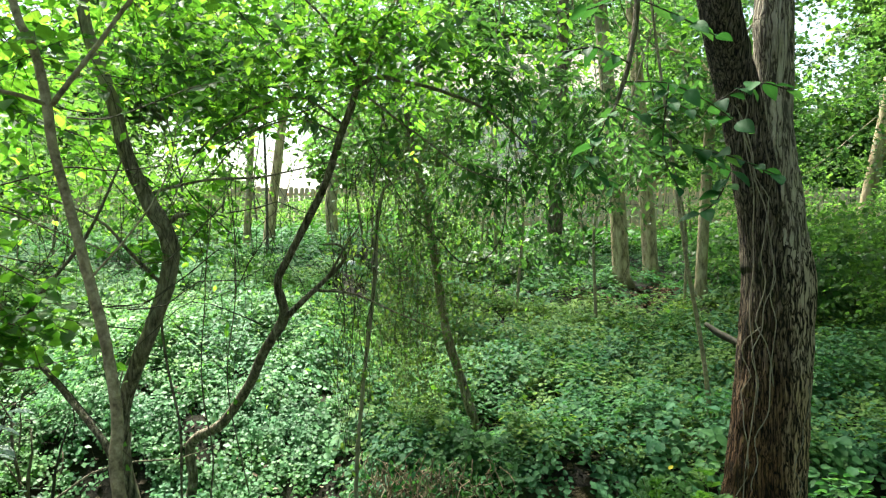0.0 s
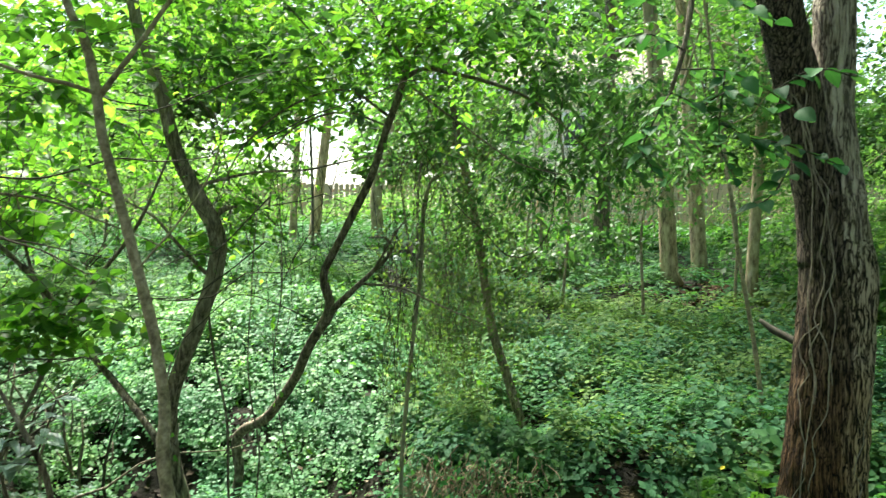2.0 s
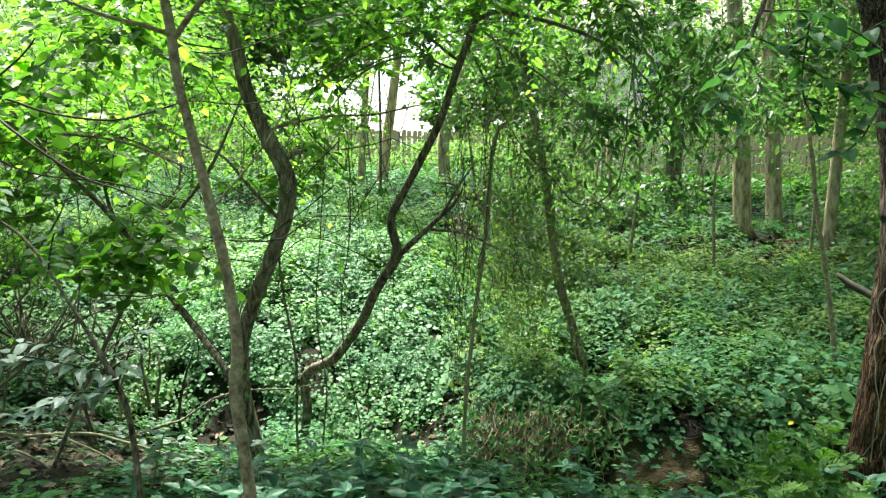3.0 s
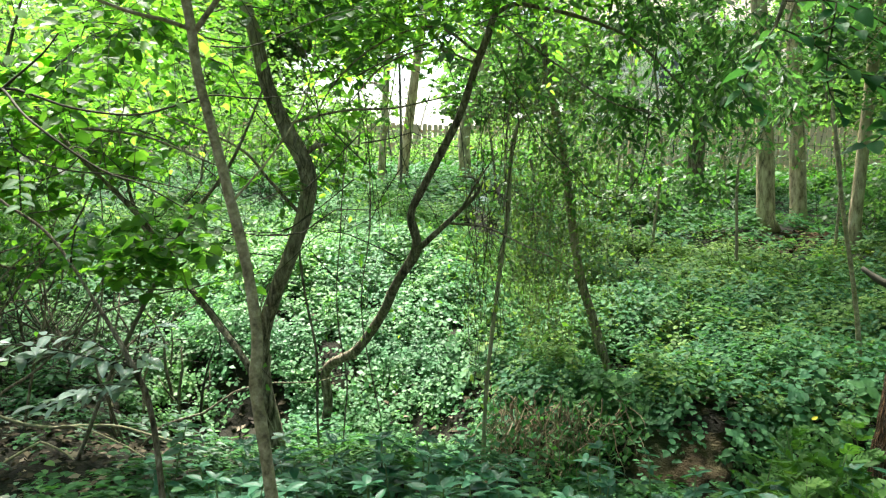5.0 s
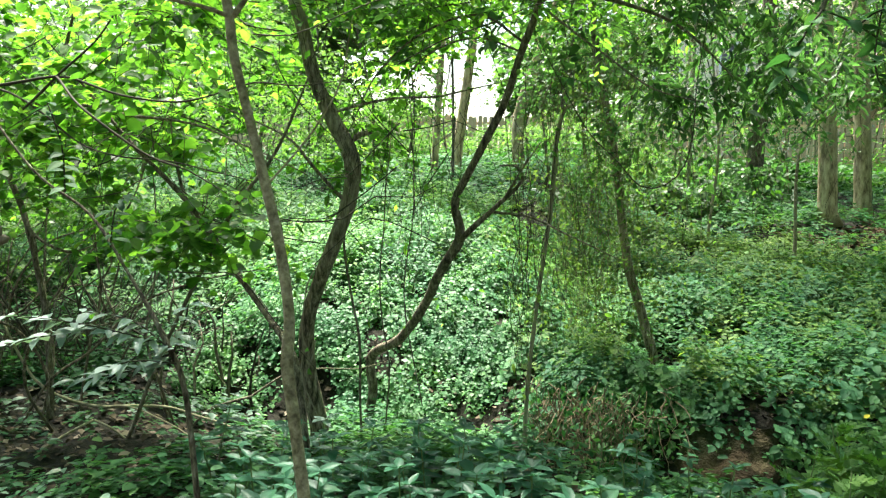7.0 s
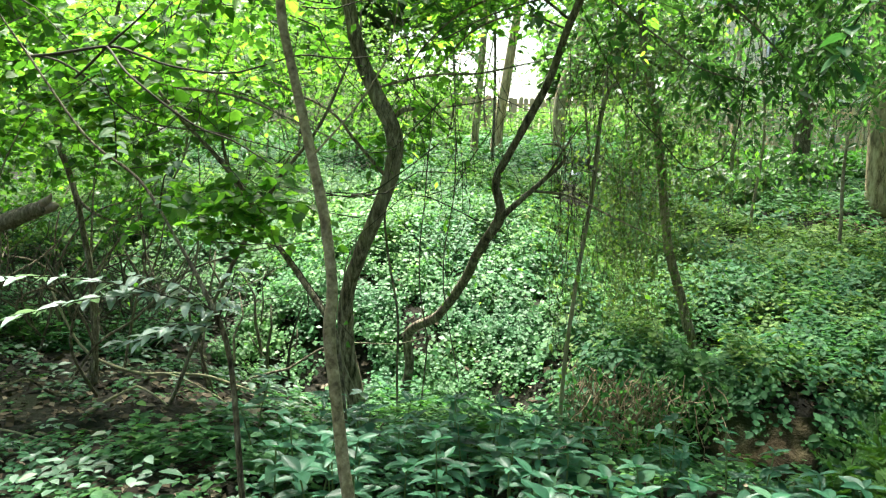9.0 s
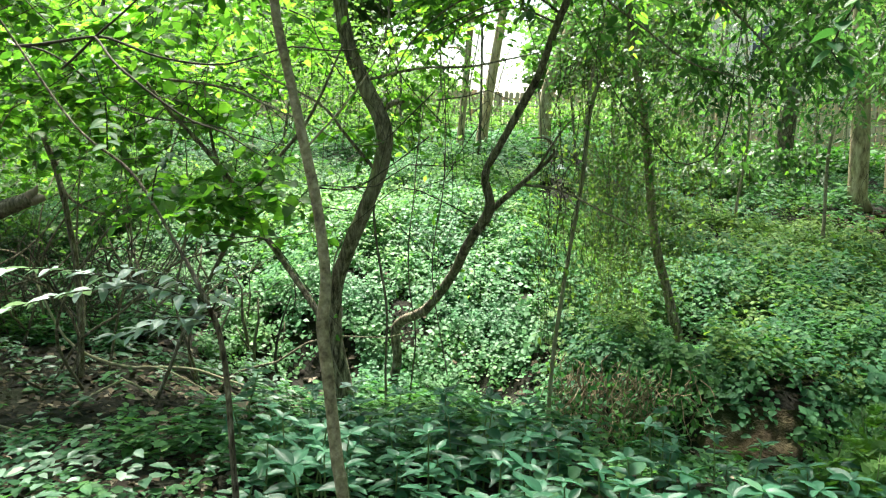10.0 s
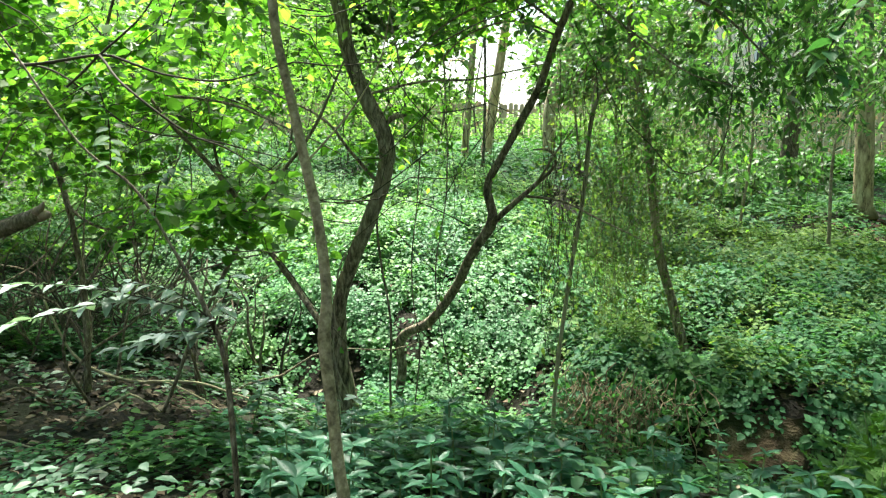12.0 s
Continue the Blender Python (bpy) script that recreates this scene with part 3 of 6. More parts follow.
def build_house(place, width, depth, eave, siding, label, brick=False):
    """Gabled house: lapped siding, eaves with pale fascia, roof, windows on the garden side."""
    house = thing("house", place, label, "house")
    part("wall", boxed(0, width, 0.03, depth, -1.0, eave), siding, house)
    lap = bpy.data.meshes.new("siding_board")
    lap.from_pydata([(0, 0, 0), (width, 0, 0), (width, 0.028, 0.2), (0, 0.028, 0.2), (0, 0.028, 0), (width, 0.028, 0)], [], [(0, 1, 2, 3), (0, 4, 5, 1)])
    lap.materials.append(siding)
    for i in range(int(eave / 0.2)):
        board = new("siding_board", lap)
        board.parent, board.location = house, (0, 0, i * 0.2)
    bm = bmesh.new()
    ridge, o = eave + depth * 0.32, 0.5
    v = [bm.verts.new(p) for p in ((-o, -o, eave), (width + o, -o, eave), (width + o, depth / 2, ridge), (-o, depth / 2, ridge), (-o, depth + o, eave), (width + o, depth + o, eave))]
    w = [bm.verts.new(q.co + Vector((0, 0, 0.16))) for q in v]
    for f in ((0, 1, 2, 3), (3, 2, 5, 4)):
        bm.faces.new([w[i] for i in f])
        bm.faces.new([v[i] for i in reversed(f)])
    for a, b in ((0, 1), (1, 2), (2, 5), (5, 4), (4, 3), (3, 0)):
        bm.faces.new((v[a], v[b], w[b], w[a]))
    part("roof", bm, ROOFING, house)
    part("fascia", boxed(-o, width + o, -o - 0.03, -o - 0.004, eave - 0.22, eave + 0.14), WHITE_PAINT, house)
    part("soffit", boxed(-o, width + o, -o, -0.004, eave - 0.06, eave - 0.01), SIDING, house)
    for z in (1.0, 3.9):
        for k in range(3):
            build_window(house, width * (0.2 + 0.3 * k), 0, z, 0.95, 1.35)


build_house((-0.6, 38.0, 2.2), 9.0, 8.0, 6.4, SIDING, "cream two-storey house behind the fence, half hidden by leaves")
build_house((9.2, 41.0, 2.2), 9.0, 8.0, 4.6, BRICK_RED, "reddish house behind the fence, hidden among trees")


# ---- trees ----
def tree(name, base, label, trunk, radii, bark, limbs=(), sides=12, step=0.12, group="", thick=1.0, **how):
    """A tree with its trunk and limbs; limbs are (points, radii)."""
    t = thing(name, base, label, "tree", group)
    stem("trunk", from_base(trunk, base), [r * thick for r in radii], bark, t, sides=sides, step=step, **how)
    for pts, r in limbs:
        stem("limb", from_base(pts, base), [q * thick for q in r], bark, t, sides=max(6, sides // 2), step=step, rough=0.08, wobble=0.012)
    return t


def grown(rng, start, way, length, n=5, bend=0.25):
    """A wandering limb line."""
    p, w, out = Vector(start), Vector(way).normalized(), [Vector(start)]
    for _ in range(n):
        w = (w + Vector((rng.gauss(0, bend), rng.gauss(0, bend), rng.gauss(0, bend) + 0.02))).normalized()
        p = p + w * (length / n)
        out.append(p.copy())
    return out


# big forked tree by the camera
BIG = (1.72, 4.5, -0.15)
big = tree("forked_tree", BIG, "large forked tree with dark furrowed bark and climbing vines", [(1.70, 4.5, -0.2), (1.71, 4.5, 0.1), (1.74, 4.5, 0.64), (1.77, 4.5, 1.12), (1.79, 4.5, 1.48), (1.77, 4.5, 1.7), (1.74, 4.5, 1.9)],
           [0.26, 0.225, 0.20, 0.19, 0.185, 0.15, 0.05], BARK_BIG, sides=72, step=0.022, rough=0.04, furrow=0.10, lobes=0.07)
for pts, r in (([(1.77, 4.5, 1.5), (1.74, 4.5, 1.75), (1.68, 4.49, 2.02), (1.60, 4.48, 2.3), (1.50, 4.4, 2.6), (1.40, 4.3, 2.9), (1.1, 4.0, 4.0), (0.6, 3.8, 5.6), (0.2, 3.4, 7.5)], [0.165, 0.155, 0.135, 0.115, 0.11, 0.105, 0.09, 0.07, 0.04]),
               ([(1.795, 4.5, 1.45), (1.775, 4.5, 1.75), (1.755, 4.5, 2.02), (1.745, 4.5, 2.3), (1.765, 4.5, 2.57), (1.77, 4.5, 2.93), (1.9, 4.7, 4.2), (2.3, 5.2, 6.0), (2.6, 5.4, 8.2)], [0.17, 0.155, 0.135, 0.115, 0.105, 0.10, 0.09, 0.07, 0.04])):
    stem("limb", from_base(pts, BIG), r, BARK_SCALED_LIT if pts[-1][0] > 2 else BARK_BIG, big, sides=44, step=0.03, rough=0.05, furrow=0.12)
stem("limb", from_base([(1.76, 4.6, 0.98), (1.66, 4.75, 1.07), (1.58, 4.84, 1.12), (1.525, 4.9, 1.17)], BIG), [0.024, 0.022, 0.02, 0.012], TWIG_GREY, big, "broken dead stub", sides=12, step=0.03, rough=0.15)
rng_v = random.Random(21)
for k, (u0, u1, z0, z1) in enumerate(((-0.95, -0.75, -0.1, 2.7), (-0.62, -0.45, -0.1, 1.6), (-0.75, -0.4, 0.8, 2.6), (0.35, 0.55, -0.1, 0.9), (-0.5, -0.62, 0.9, 2.4), (-1.1, -0.9, 0.0, 1.2))):
    pts = []
    for j in range(15):
        f = j / 14
        z = z0 + (z1 - z0) * f
        c = np.interp(z, (-0.2, 0.64, 1.48, 2.15, 2.6), (1.70, 1.74, 1.79, 1.69, 1.55)) + (0 if z < 2.15 else 0)
        r = np.interp(z, (-0.2, 0.1, 0.64, 1.48, 1.85, 2.15, 2.3, 2.9), (0.26, 0.225, 0.2, 0.185, 0.17, 0.2, 0.16, 0.13)) + 0.012
        a = u0 + (u1 - u0) * f + 0.13 * math.sin(f * 9 + k * 2) + rng_v.gauss(0, 0.09)
        pts.append((c + r * math.sin(a), 4.5 - r * math.cos(a), z))
    stem("vine", from_base(pts, BIG), 0.003, VINE_GREY, big, "thin pale climbing vine", sides=5, step=0.04, rough=0.2)
# whole crown is out of view, its blobs placed to shade slope and foreground
foliage("crown", big, 31, [((6.2, 9.2, 8.7), (2.8, 3.0, 1.3), 700), ((4.0, 2.8, 8.6), (2.6, 1.65, 1.3), 500), ((7.8, 8.6, 8.3), (3.0, 2.4, 1.4), 600), ((5.0, 6.7, 8.5), (1.8, 1.15, 1.2), 560), ((0.2, 2.4, 8.5), (2.4, 1.8, 1.2), 480)], 0.7, 9, 0.13, LEAF_DARK, BLADE_FAR)

# slim leaning tree close by
THIN = (-0.86, 2.5, -0.02)
thin = tree("slim_tree", THIN, "slim leaning young tree with smooth grey-brown bark", [(-0.80, 2.46, -0.05), (-0.88, 2.5, 0.4), (-0.91, 2.52, 0.5), (-0.97, 2.57, 0.75), (-1.01, 2.6, 0.93), (-1.02, 2.64, 1.07), (-1.07, 2.68, 1.29), (-1.13, 2.7, 1.49), (-1.19, 2.7, 1.71), (-1.25, 2.7, 1.93), (-1.27, 2.7, 2.07), (-1.31, 2.7, 2.24), (-1.38, 2.7, 2.40), (-1.55, 2.8, 3.0), (-1.6, 3.0, 3.8)],
            [0.034, 0.030, 0.030, 0.029, 0.031, 0.027, 0.026, 0.026, 0.024, 0.023, 0.024, 0.021, 0.020, 0.016, 0.008], BARK_THIN,
            [([(-1.25, 2.7, 2.06), (-1.14, 2.75, 2.25), (-1.03, 2.8, 2.44), (-0.85, 2.95, 2.75), (-0.6, 3.1, 3.1)], [0.014, 0.012, 0.011, 0.009, 0.004]),
             ([(-1.26, 2.7, 2.06), (-1.34, 2.65, 2.09), (-1.44, 2.6, 2.11), (-1.7, 2.5, 2.2)], [0.011, 0.010, 0.009, 0.004]),
             ([(-1.13, 2.69, 1.50), (-1.02, 2.78, 1.66), (-0.93, 2.85, 1.86), (-0.9, 2.9, 2.1)], [0.006, 0.005, 0.004, 0.002])], sides=16, step=0.04, rough=0.07, grain=9, thick=0.68)
foliage("crown", thin, 32, [((-1.5, 2.9, 3.0), (0.8, 0.6, 0.5), 221), ((-0.75, 3.2, 2.95), (0.6, 0.5, 0.3), 130), ((-1.85, 3.0, 2.3), (0.4, 0.4, 0.25), 58)], 0.28, 10, 0.066, LEAF_CROWN, BLADE_HEX, wood=TWIG, broad=0.9)

# crooked darker tree behind it
SECOND = (-1.95, 5.2, -0.25)
second = tree("bent_tree", SECOND, "bent tree with dark lichen-marked bark at the gully edge", [(-1.89, 5.22, -0.32), (-1.89, 5.2, -0.11), (-1.95, 5.15, 0.28), (-1.94, 5.1, 0.59), (-1.84, 5.05, 0.9), (-1.72, 5, 1.16), (-1.63, 5, 1.44), (-1.61, 4.95, 1.65), (-1.71, 4.95, 1.85), (-1.83, 4.9, 2.12), (-1.90, 4.88, 2.41), (-1.99, 4.85, 2.71), (-2.06, 4.8, 3.02), (-2.2, 4.8, 4.2), (-2.1, 5.0, 5.6)],
              [0.10, 0.085, 0.07, 0.062, 0.062, 0.062, 0.066, 0.068, 0.064, 0.056, 0.054, 0.05, 0.048, 0.04, 0.015], BARK_LICHEN,
              [([(-1.64, 4.95, 1.74), (-1.56, 4.97, 1.80), (-1.50, 5.0, 1.81)], [0.034, 0.024, 0.008]),
               ([(-1.66, 4.98, 1.40), (-1.8, 4.8, 1.6), (-1.95, 4.7, 1.78), (-2.3, 4.5, 1.95)], [0.016, 0.013, 0.01, 0.004]),
               ([(-1.75, 4.95, 1.92), (-1.4, 4.9, 2.0), (-1.0, 4.8, 2.02), (-0.6, 4.7, 2.1)], [0.012, 0.010, 0.008, 0.003]),
               ([(-2.06, 4.8, 3.0), (-1.6, 4.9, 3.5), (-1.0, 5.0, 4.2)], [0.025, 0.02, 0.008])], sides=20, step=0.05, rough=0.12, grain=8, lobes=0.08, thick=0.74)
# blobs above 5 m are unseen, added to shade clearing, herbs and crooked tree
foliage("crown", second, 33, [((-2.6, 6.4, 6.4), (2.6, 1.2, 0.8), 170), ((-5.1, 7.0, 5.6), (1.8, 1.1, 0.6), 115), ((-3.3, 5.6, 6.2), (1.8, 0.9, 0.6), 95), ((0.2, 6.0, 6.6), (1.6, 1.2, 0.7), 200), ((-2.2, 5.0, 2.9), (1.0, 0.8, 0.6), 210), ((-1.45, 5.5, 2.85), (0.8, 0.7, 0.45), 90), ((-2.9, 5.5, 2.2), (0.8, 0.7, 0.6), 130), ((-1.74, 5.8, 2.3), (0.5, 0.6, 0.45), 14), ((-1.75, 5.4, 1.8), (0.4, 0.3, 0.4), 36), ((-1.2, 6.8, 6.5), (1.4, 1.1, 0.6), 160)], 0.34, 9, 0.086, LEAF_CROWN, BLADE_HEX, wood=TWIG, broad=0.85)

for k, (a0, a1, z0, z1) in enumerate(((-1.3, 0.9, 0.95, -0.15), (0.8, -0.9, 0.5, -0.2))):
    pts = []
    for j in range(13):
        f = j / 12
        z = z0 + (z1 - z0) * f
        a = a0 + (a1 - a0) * f + 0.35 * math.sin(f * 7 + k)
        r = 0.062 + 0.012 * math.sin(f * 11 + k)
        cx, cy = np.interp(z, (-0.3, -0.11, 0.28, 0.59, 0.9, 1.16), (-1.89, -1.89, -1.95, -1.94, -1.84, -1.72)), np.interp(z, (-0.3, 0.9), (5.22, 5.05))
        pts.append((cx + r * math.sin(a), cy - r * math.cos(a), z))
    stem("vine", from_base(pts, SECOND), [0.005] * 13, VINE_GREY, second, "thin pale climbing vine", sides=6, step=0.03, rough=0.2)

# crooked tree rising out of the gully
CROOK = (-1.95, 6.3, -0.5)
crook = tree("crooked_tree", CROOK, "crooked dark tree rising from the gully in bends", [(-2.02, 6.32, -0.6), (-1.98, 6.3, -0.53), (-1.84, 6.2, -0.15), (-1.82, 6.1, 0.19), (-1.55, 5.9, 0.38), (-1.32, 5.7, 0.67), (-1.17, 5.5, 0.93), (-1.02, 5.4, 1.17), (-1.05, 5.35, 1.39), (-0.96, 5.3, 1.57), (-0.84, 5.25, 1.79), (-0.72, 5.2, 2.02), (-0.62, 5.1, 2.29), (-0.54, 5.05, 2.48), (-0.49, 5.0, 2.66)],
             [0.065, 0.06, 0.054, 0.055, 0.05, 0.048, 0.046, 0.05, 0.036, 0.034, 0.036, 0.034, 0.033, 0.033, 0.03], BARK_DARK,
             [([(-0.52, 5.02, 2.56), (-0.4, 5, 2.62), (-0.28, 5, 2.61), (-0.01, 5, 2.54), (0.22, 5, 2.45), (0.44, 5, 2.28), (0.6, 5, 2.1)], [0.022, 0.02, 0.018, 0.016, 0.013, 0.01, 0.005]),
              ([(-0.50, 5.02, 2.6), (-0.4, 5, 2.81), (-0.21, 5, 3.08), (0.1, 5.1, 3.7)], [0.016, 0.014, 0.012, 0.005]),
              ([(-0.49, 5, 2.64), (-0.7, 4.9, 2.95), (-1.0, 4.8, 3.2)], [0.014, 0.011, 0.004]),
              ([(-1.03, 5.4, 1.14), (-0.86, 5.3, 1.29), (-0.71, 5.3, 1.44), (-0.61, 5.3, 1.55), (-0.64, 5.22, 1.63), (-0.75, 5.2, 1.63)], [0.032, 0.026, 0.021, 0.015, 0.011, 0.006]),
              ([(-0.72, 5.3, 1.43), (-0.6, 5.2, 1.62), (-0.48, 5.1, 1.78)], [0.014, 0.01, 0.004]),
              ([(-0.80, 5.3, 1.34), (-0.57, 5.2, 1.33), (-0.31, 5.1, 1.23), (0.02, 5, 1.09)], [0.014, 0.011, 0.009, 0.004]),
              ([(-0.60, 5.08, 2.35), (-0.85, 5.0, 2.5), (-1.15, 4.9, 2.4), (-1.4, 4.8, 2.15), (-1.55, 4.7, 1.8)], [0.013, 0.012, 0.01, 0.008, 0.003]),
              ([(-0.62, 5.1, 2.3), (-0.9, 5.1, 2.38), (-1.2, 5.1, 2.28), (-1.45, 5.1, 2.0)], [0.010, 0.009, 0.008, 0.003]),
              ([(-0.45, 5.0, 2.5), (-0.2, 4.9, 2.3), (0.15, 4.8, 2.05), (0.5, 4.7, 1.95)], [0.010, 0.009, 0.007, 0.003])], sides=16, step=0.05, rough=0.12, grain=9, lobes=0.06, thick=0.68)
foliage("crown", crook, 34, [((-0.9, 5.3, 2.85), (1.3, 1.0, 0.5), 205), ((0.0, 5.3, 2.85), (1.0, 0.8, 0.4), 140), ((-1.3, 5.9, 2.85), (0.7, 0.8, 0.4), 60)], 0.34, 12, 0.070, LEAF_CROWN, BLADE_HEX, droop=0.5, wood=TWIG, broad=0.72)
foliage("crown", crook, 36, [((-0.9, 5.1, 2.85), (1.3, 0.8, 0.5), 75), ((0.1, 5.1, 2.9), (1.0, 0.7, 0.4), 65)], 0.34, 12, 0.082, LEAF_MID, BLADE_HEX, droop=0.5, wood=TWIG, broad=0.8)
foliage("crown", crook, 35, [((0.55, 5.2, 2.5), (0.6, 0.6, 0.4), 70), ((0.95, 5.6, 2.35), (0.5, 0.6, 0.5), 55), ((0.2, 5.5, 2.2), (0.4, 0.4, 0.3), 30), ((1.3, 6.0, 2.6), (0.6, 0.6, 0.5), 55)], 0.3, 11, 0.078, LEAF_MID, BLADE_HEX, droop=1.0, wood=TWIG, broad=0.62)

# trunk draped with fine hanging vines
DRAPED = (0.31, 7.6, -0.15)
draped = tree("draped_tree", DRAPED, "slender leaning trunk draped with brown hanging vines", [(0.33, 7.6, -0.2), (0.31, 7.6, -0.05), (0.18, 7.6, 0.38), (0.03, 7.6, 0.87), (-0.08, 7.6, 1.55), (-0.16, 7.6, 2.03), (-0.28, 7.5, 2.55), (-0.4, 7.5, 3.6), (-0.3, 7.5, 5.0)],
              [0.075, 0.065, 0.058, 0.055, 0.055, 0.05, 0.045, 0.035, 0.012], BARK_LICHEN, sides=12, step=0.06, rough=0.15, grain=8, thick=0.72)


def hanging(parent, seed, n, x, y, top, low, radius, mat, name, sway=0.12, leaves=None, leaf_size=0.035, per=16):
    """Strands that hang down, wander and carry small leaves."""
    rng = np.random.default_rng(seed)
    k = 9
    tx, ty = rng.uniform(*x, n), rng.uniform(*y, n)
    tz, lz = rng.uniform(*top, n), rng.uniform(*low, n)
    s = np.linspace(0, 1, k)
    lines = np.stack([tx[:, None] + np.cumsum(rng.normal(0, sway / 3, (n, k)), 1), ty[:, None] + np.cumsum(rng.normal(0, sway / 3, (n, k)), 1), tz[:, None] * (1 - s) + lz[:, None] * s], -1)
    base = np.array(parent.location)
    p, t = twigs(lines - base, radius)
    tagged(linked(name, mesh_many(p, t), mat, parent), kind="stuff")
    if leaves:
        f = rng.uniform(0, k - 1.01, (n, per))
        i = f.astype(int)
        rows = np.arange(n)[:, None]
        at = lines[rows, i] * (1 - (f - i))[..., None] + lines[rows, i + 1] * (f - i)[..., None]
        ways = rng.normal(0, 1, at.shape) + (0, 0, -0.5)
        p, t = blades((at + rng.normal(0, 0.03, at.shape)).reshape(-1, 3), ways.reshape(-1, 3), rng.normal(0, 0.7, (n * per, 3)) + (0, -0.3, 1), leaf_size * rng.uniform(0.5, 1.4, n * per), BLADE_MID)
        tagged(linked("vine_leaves", mesh_many(p - base, t), leaves, parent), kind="stuff")


hanging(draped, 41, 80, (-0.95, 0.5), (6.7, 7.8), (1.2, 3.4), (-0.1, 1.6), 0.0022, VINE_OLIVE, "hanging_vines", 0.34, LEAF_VINE, 0.042, 27)
hanging(draped, 44, 80, (-0.60, 0.05), (6.9, 7.6), (2.0, 3.8), (-0.1, 1.5), 0.0022, VINE_OLIVE, "hanging_vines", 0.22, LEAF_VINE, 0.036, 30)
hanging(draped, 45, 44, (-0.5, 0.0), (7.0, 7.5), (0.9, 1.8), (-0.25, 0.2), 0.0022, VINE_OLIVE, "hanging_vines", 0.16, LEAF_VINE, 0.04, 26)
foliage("crown", draped, 42, [((-0.3, 7.2, 2.0), (0.3, 0.3, 0.7), 90), ((-0.4, 7.4, 2.5), (0.7, 0.5, 0.8), 140), ((-0.3, 7.6, 3.3), (0.8, 0.6, 0.5), 70), ((-0.1, 7.7, 3.95), (1.6, 0.6, 0.45), 90)], 0.3, 8, 0.06, LEAF_MID, BLADE_MID, droop=0.6, wood=TWIG)

# dead pole with a hooked top
DEAD = (-0.56, 5.4, -0.5)
dead = thing("dead_sapling", DEAD, "dead grey sapling with a hooked broken top", "dead tree")
stem("trunk", from_base([(-0.57, 5.4, -0.55), (-0.56, 5.4, -0.24), (-0.55, 5.4, 0.25), (-0.5, 5.4, 0.84), (-0.44, 5.4, 1.38), (-0.42, 5.4, 1.81), (-0.37, 5.4, 2), (-0.32, 5.4, 2.03)], DEAD), [0.016, 0.015, 0.014, 0.013, 0.014, 0.014, 0.010, 0.007], VINE_DRY, dead, sides=10, step=0.05, rough=0.18, grain=12)
hanging(dead, 43, 22, (-0.7, -0.4), (5.3, 5.5), (1.0, 2.4), (-0.3, 0.7), 0.003, TWIG, "hanging_vines", 0.1, LEAF_VINE, 0.04, 6)


GROUPS = {"pale_tree": "pale slope trees", "grey_tree": "grey slope trees", "woodland_tree": "surrounding woods", "understory_tree": "understory trees", "stump_pole": "short bare poles", "honeysuckle": "honeysuckle shrubs", "bush": "slope bushes", "hedge_bush": "hedge below the fence", "arching_bush": "arching bushes"}


# trees on the slope and by the fence
def slope_tree(name, label, pts, radii, bark, seed, crown, leaf=0.1, mat=None, limbs=5, sides=14, count=9):
    base = (pts[0][0], pts[0][1], float(ground_z(pts[0][0], pts[0][1])) - 0.05)
    top = Vector(pts[-1])
    up = (Vector(pts[-1]) - Vector(pts[-2])).normalized()
    r = random.Random(seed)
    line = [base] + list(pts[1:]) + [tuple(top + up * 2.5), tuple(top + up * 5)]
    limbs_made = []
    for k in range(limbs):
        s = top + up * r.uniform(-0.6, 4.5)
        a = r.uniform(0, 6.28)
        limbs_made.append((grown(r, s, (math.cos(a), math.sin(a), 0.6), r.uniform(1.2, 2.6)), [radii[-1] * 0.4, radii[-1] * 0.3, radii[-1] * 0.25, radii[-1] * 0.18, radii[-1] * 0.12, radii[-1] * 0.06]))
    radii = [0.85 * q for q in radii]
    t = tree(name, base, label, line, list(radii) + [radii[-1] * 0.7, radii[-1] * 0.3], bark, limbs_made, sides=sides, group=GROUPS.get(name, ""), step=0.2, rough=0.06, grain=3, lobes=0.06)
    if crown:
        foliage("crown", t, seed, crown, 0.7, count, leaf, mat or (LEAF_MID if pts[0][0] > 1.5 else LEAF_FAR), BLADE_FAR, droop=0.4)
    return t


# high blobs, over 7 m up, are mostly added to shade the right slope
slope_tree("pale_tree", "pale straight woodland tree with flared base", [(3.01, 14.1, 0.8), (2.99, 14.1, 1.15), (2.89, 14.1, 2.75), (2.67, 14.1, 5.21)], [0.26, 0.175, 0.16, 0.14], BARK_PALE, 51, [((2.6, 13.4, 8.4), (2.6, 2.5, 1.4), 760), ((0.6, 11.4, 8.8), (1.7, 2.0, 0.9), 640), ((1.5, 9.4, 8.6), (1.6, 1.2, 0.8), 360), ((3.6, 10.6, 8.6), (2.2, 2.2, 1.0), 760), ((6.2, 14.2, 7.6), (3.0, 2.2, 1.5), 500), ((2.9, 13.0, 4.4), (1.3, 1.0, 0.7), 70)])
slope_tree("pale_tree", "pale woodland tree with greyish bark", [(3.84, 15.5, 0.95), (3.82, 15.5, 1.3), (3.72, 15.5, 2.76), (3.6, 15.5, 4.32)], [0.22, 0.17, 0.16, 0.15], BARK_PALE, 52, [((3.6, 15.5, 8), (2.5, 2.5, 2.2), 200), ((4.3, 15, 5.2), (1.2, 1.0, 0.8), 60)])
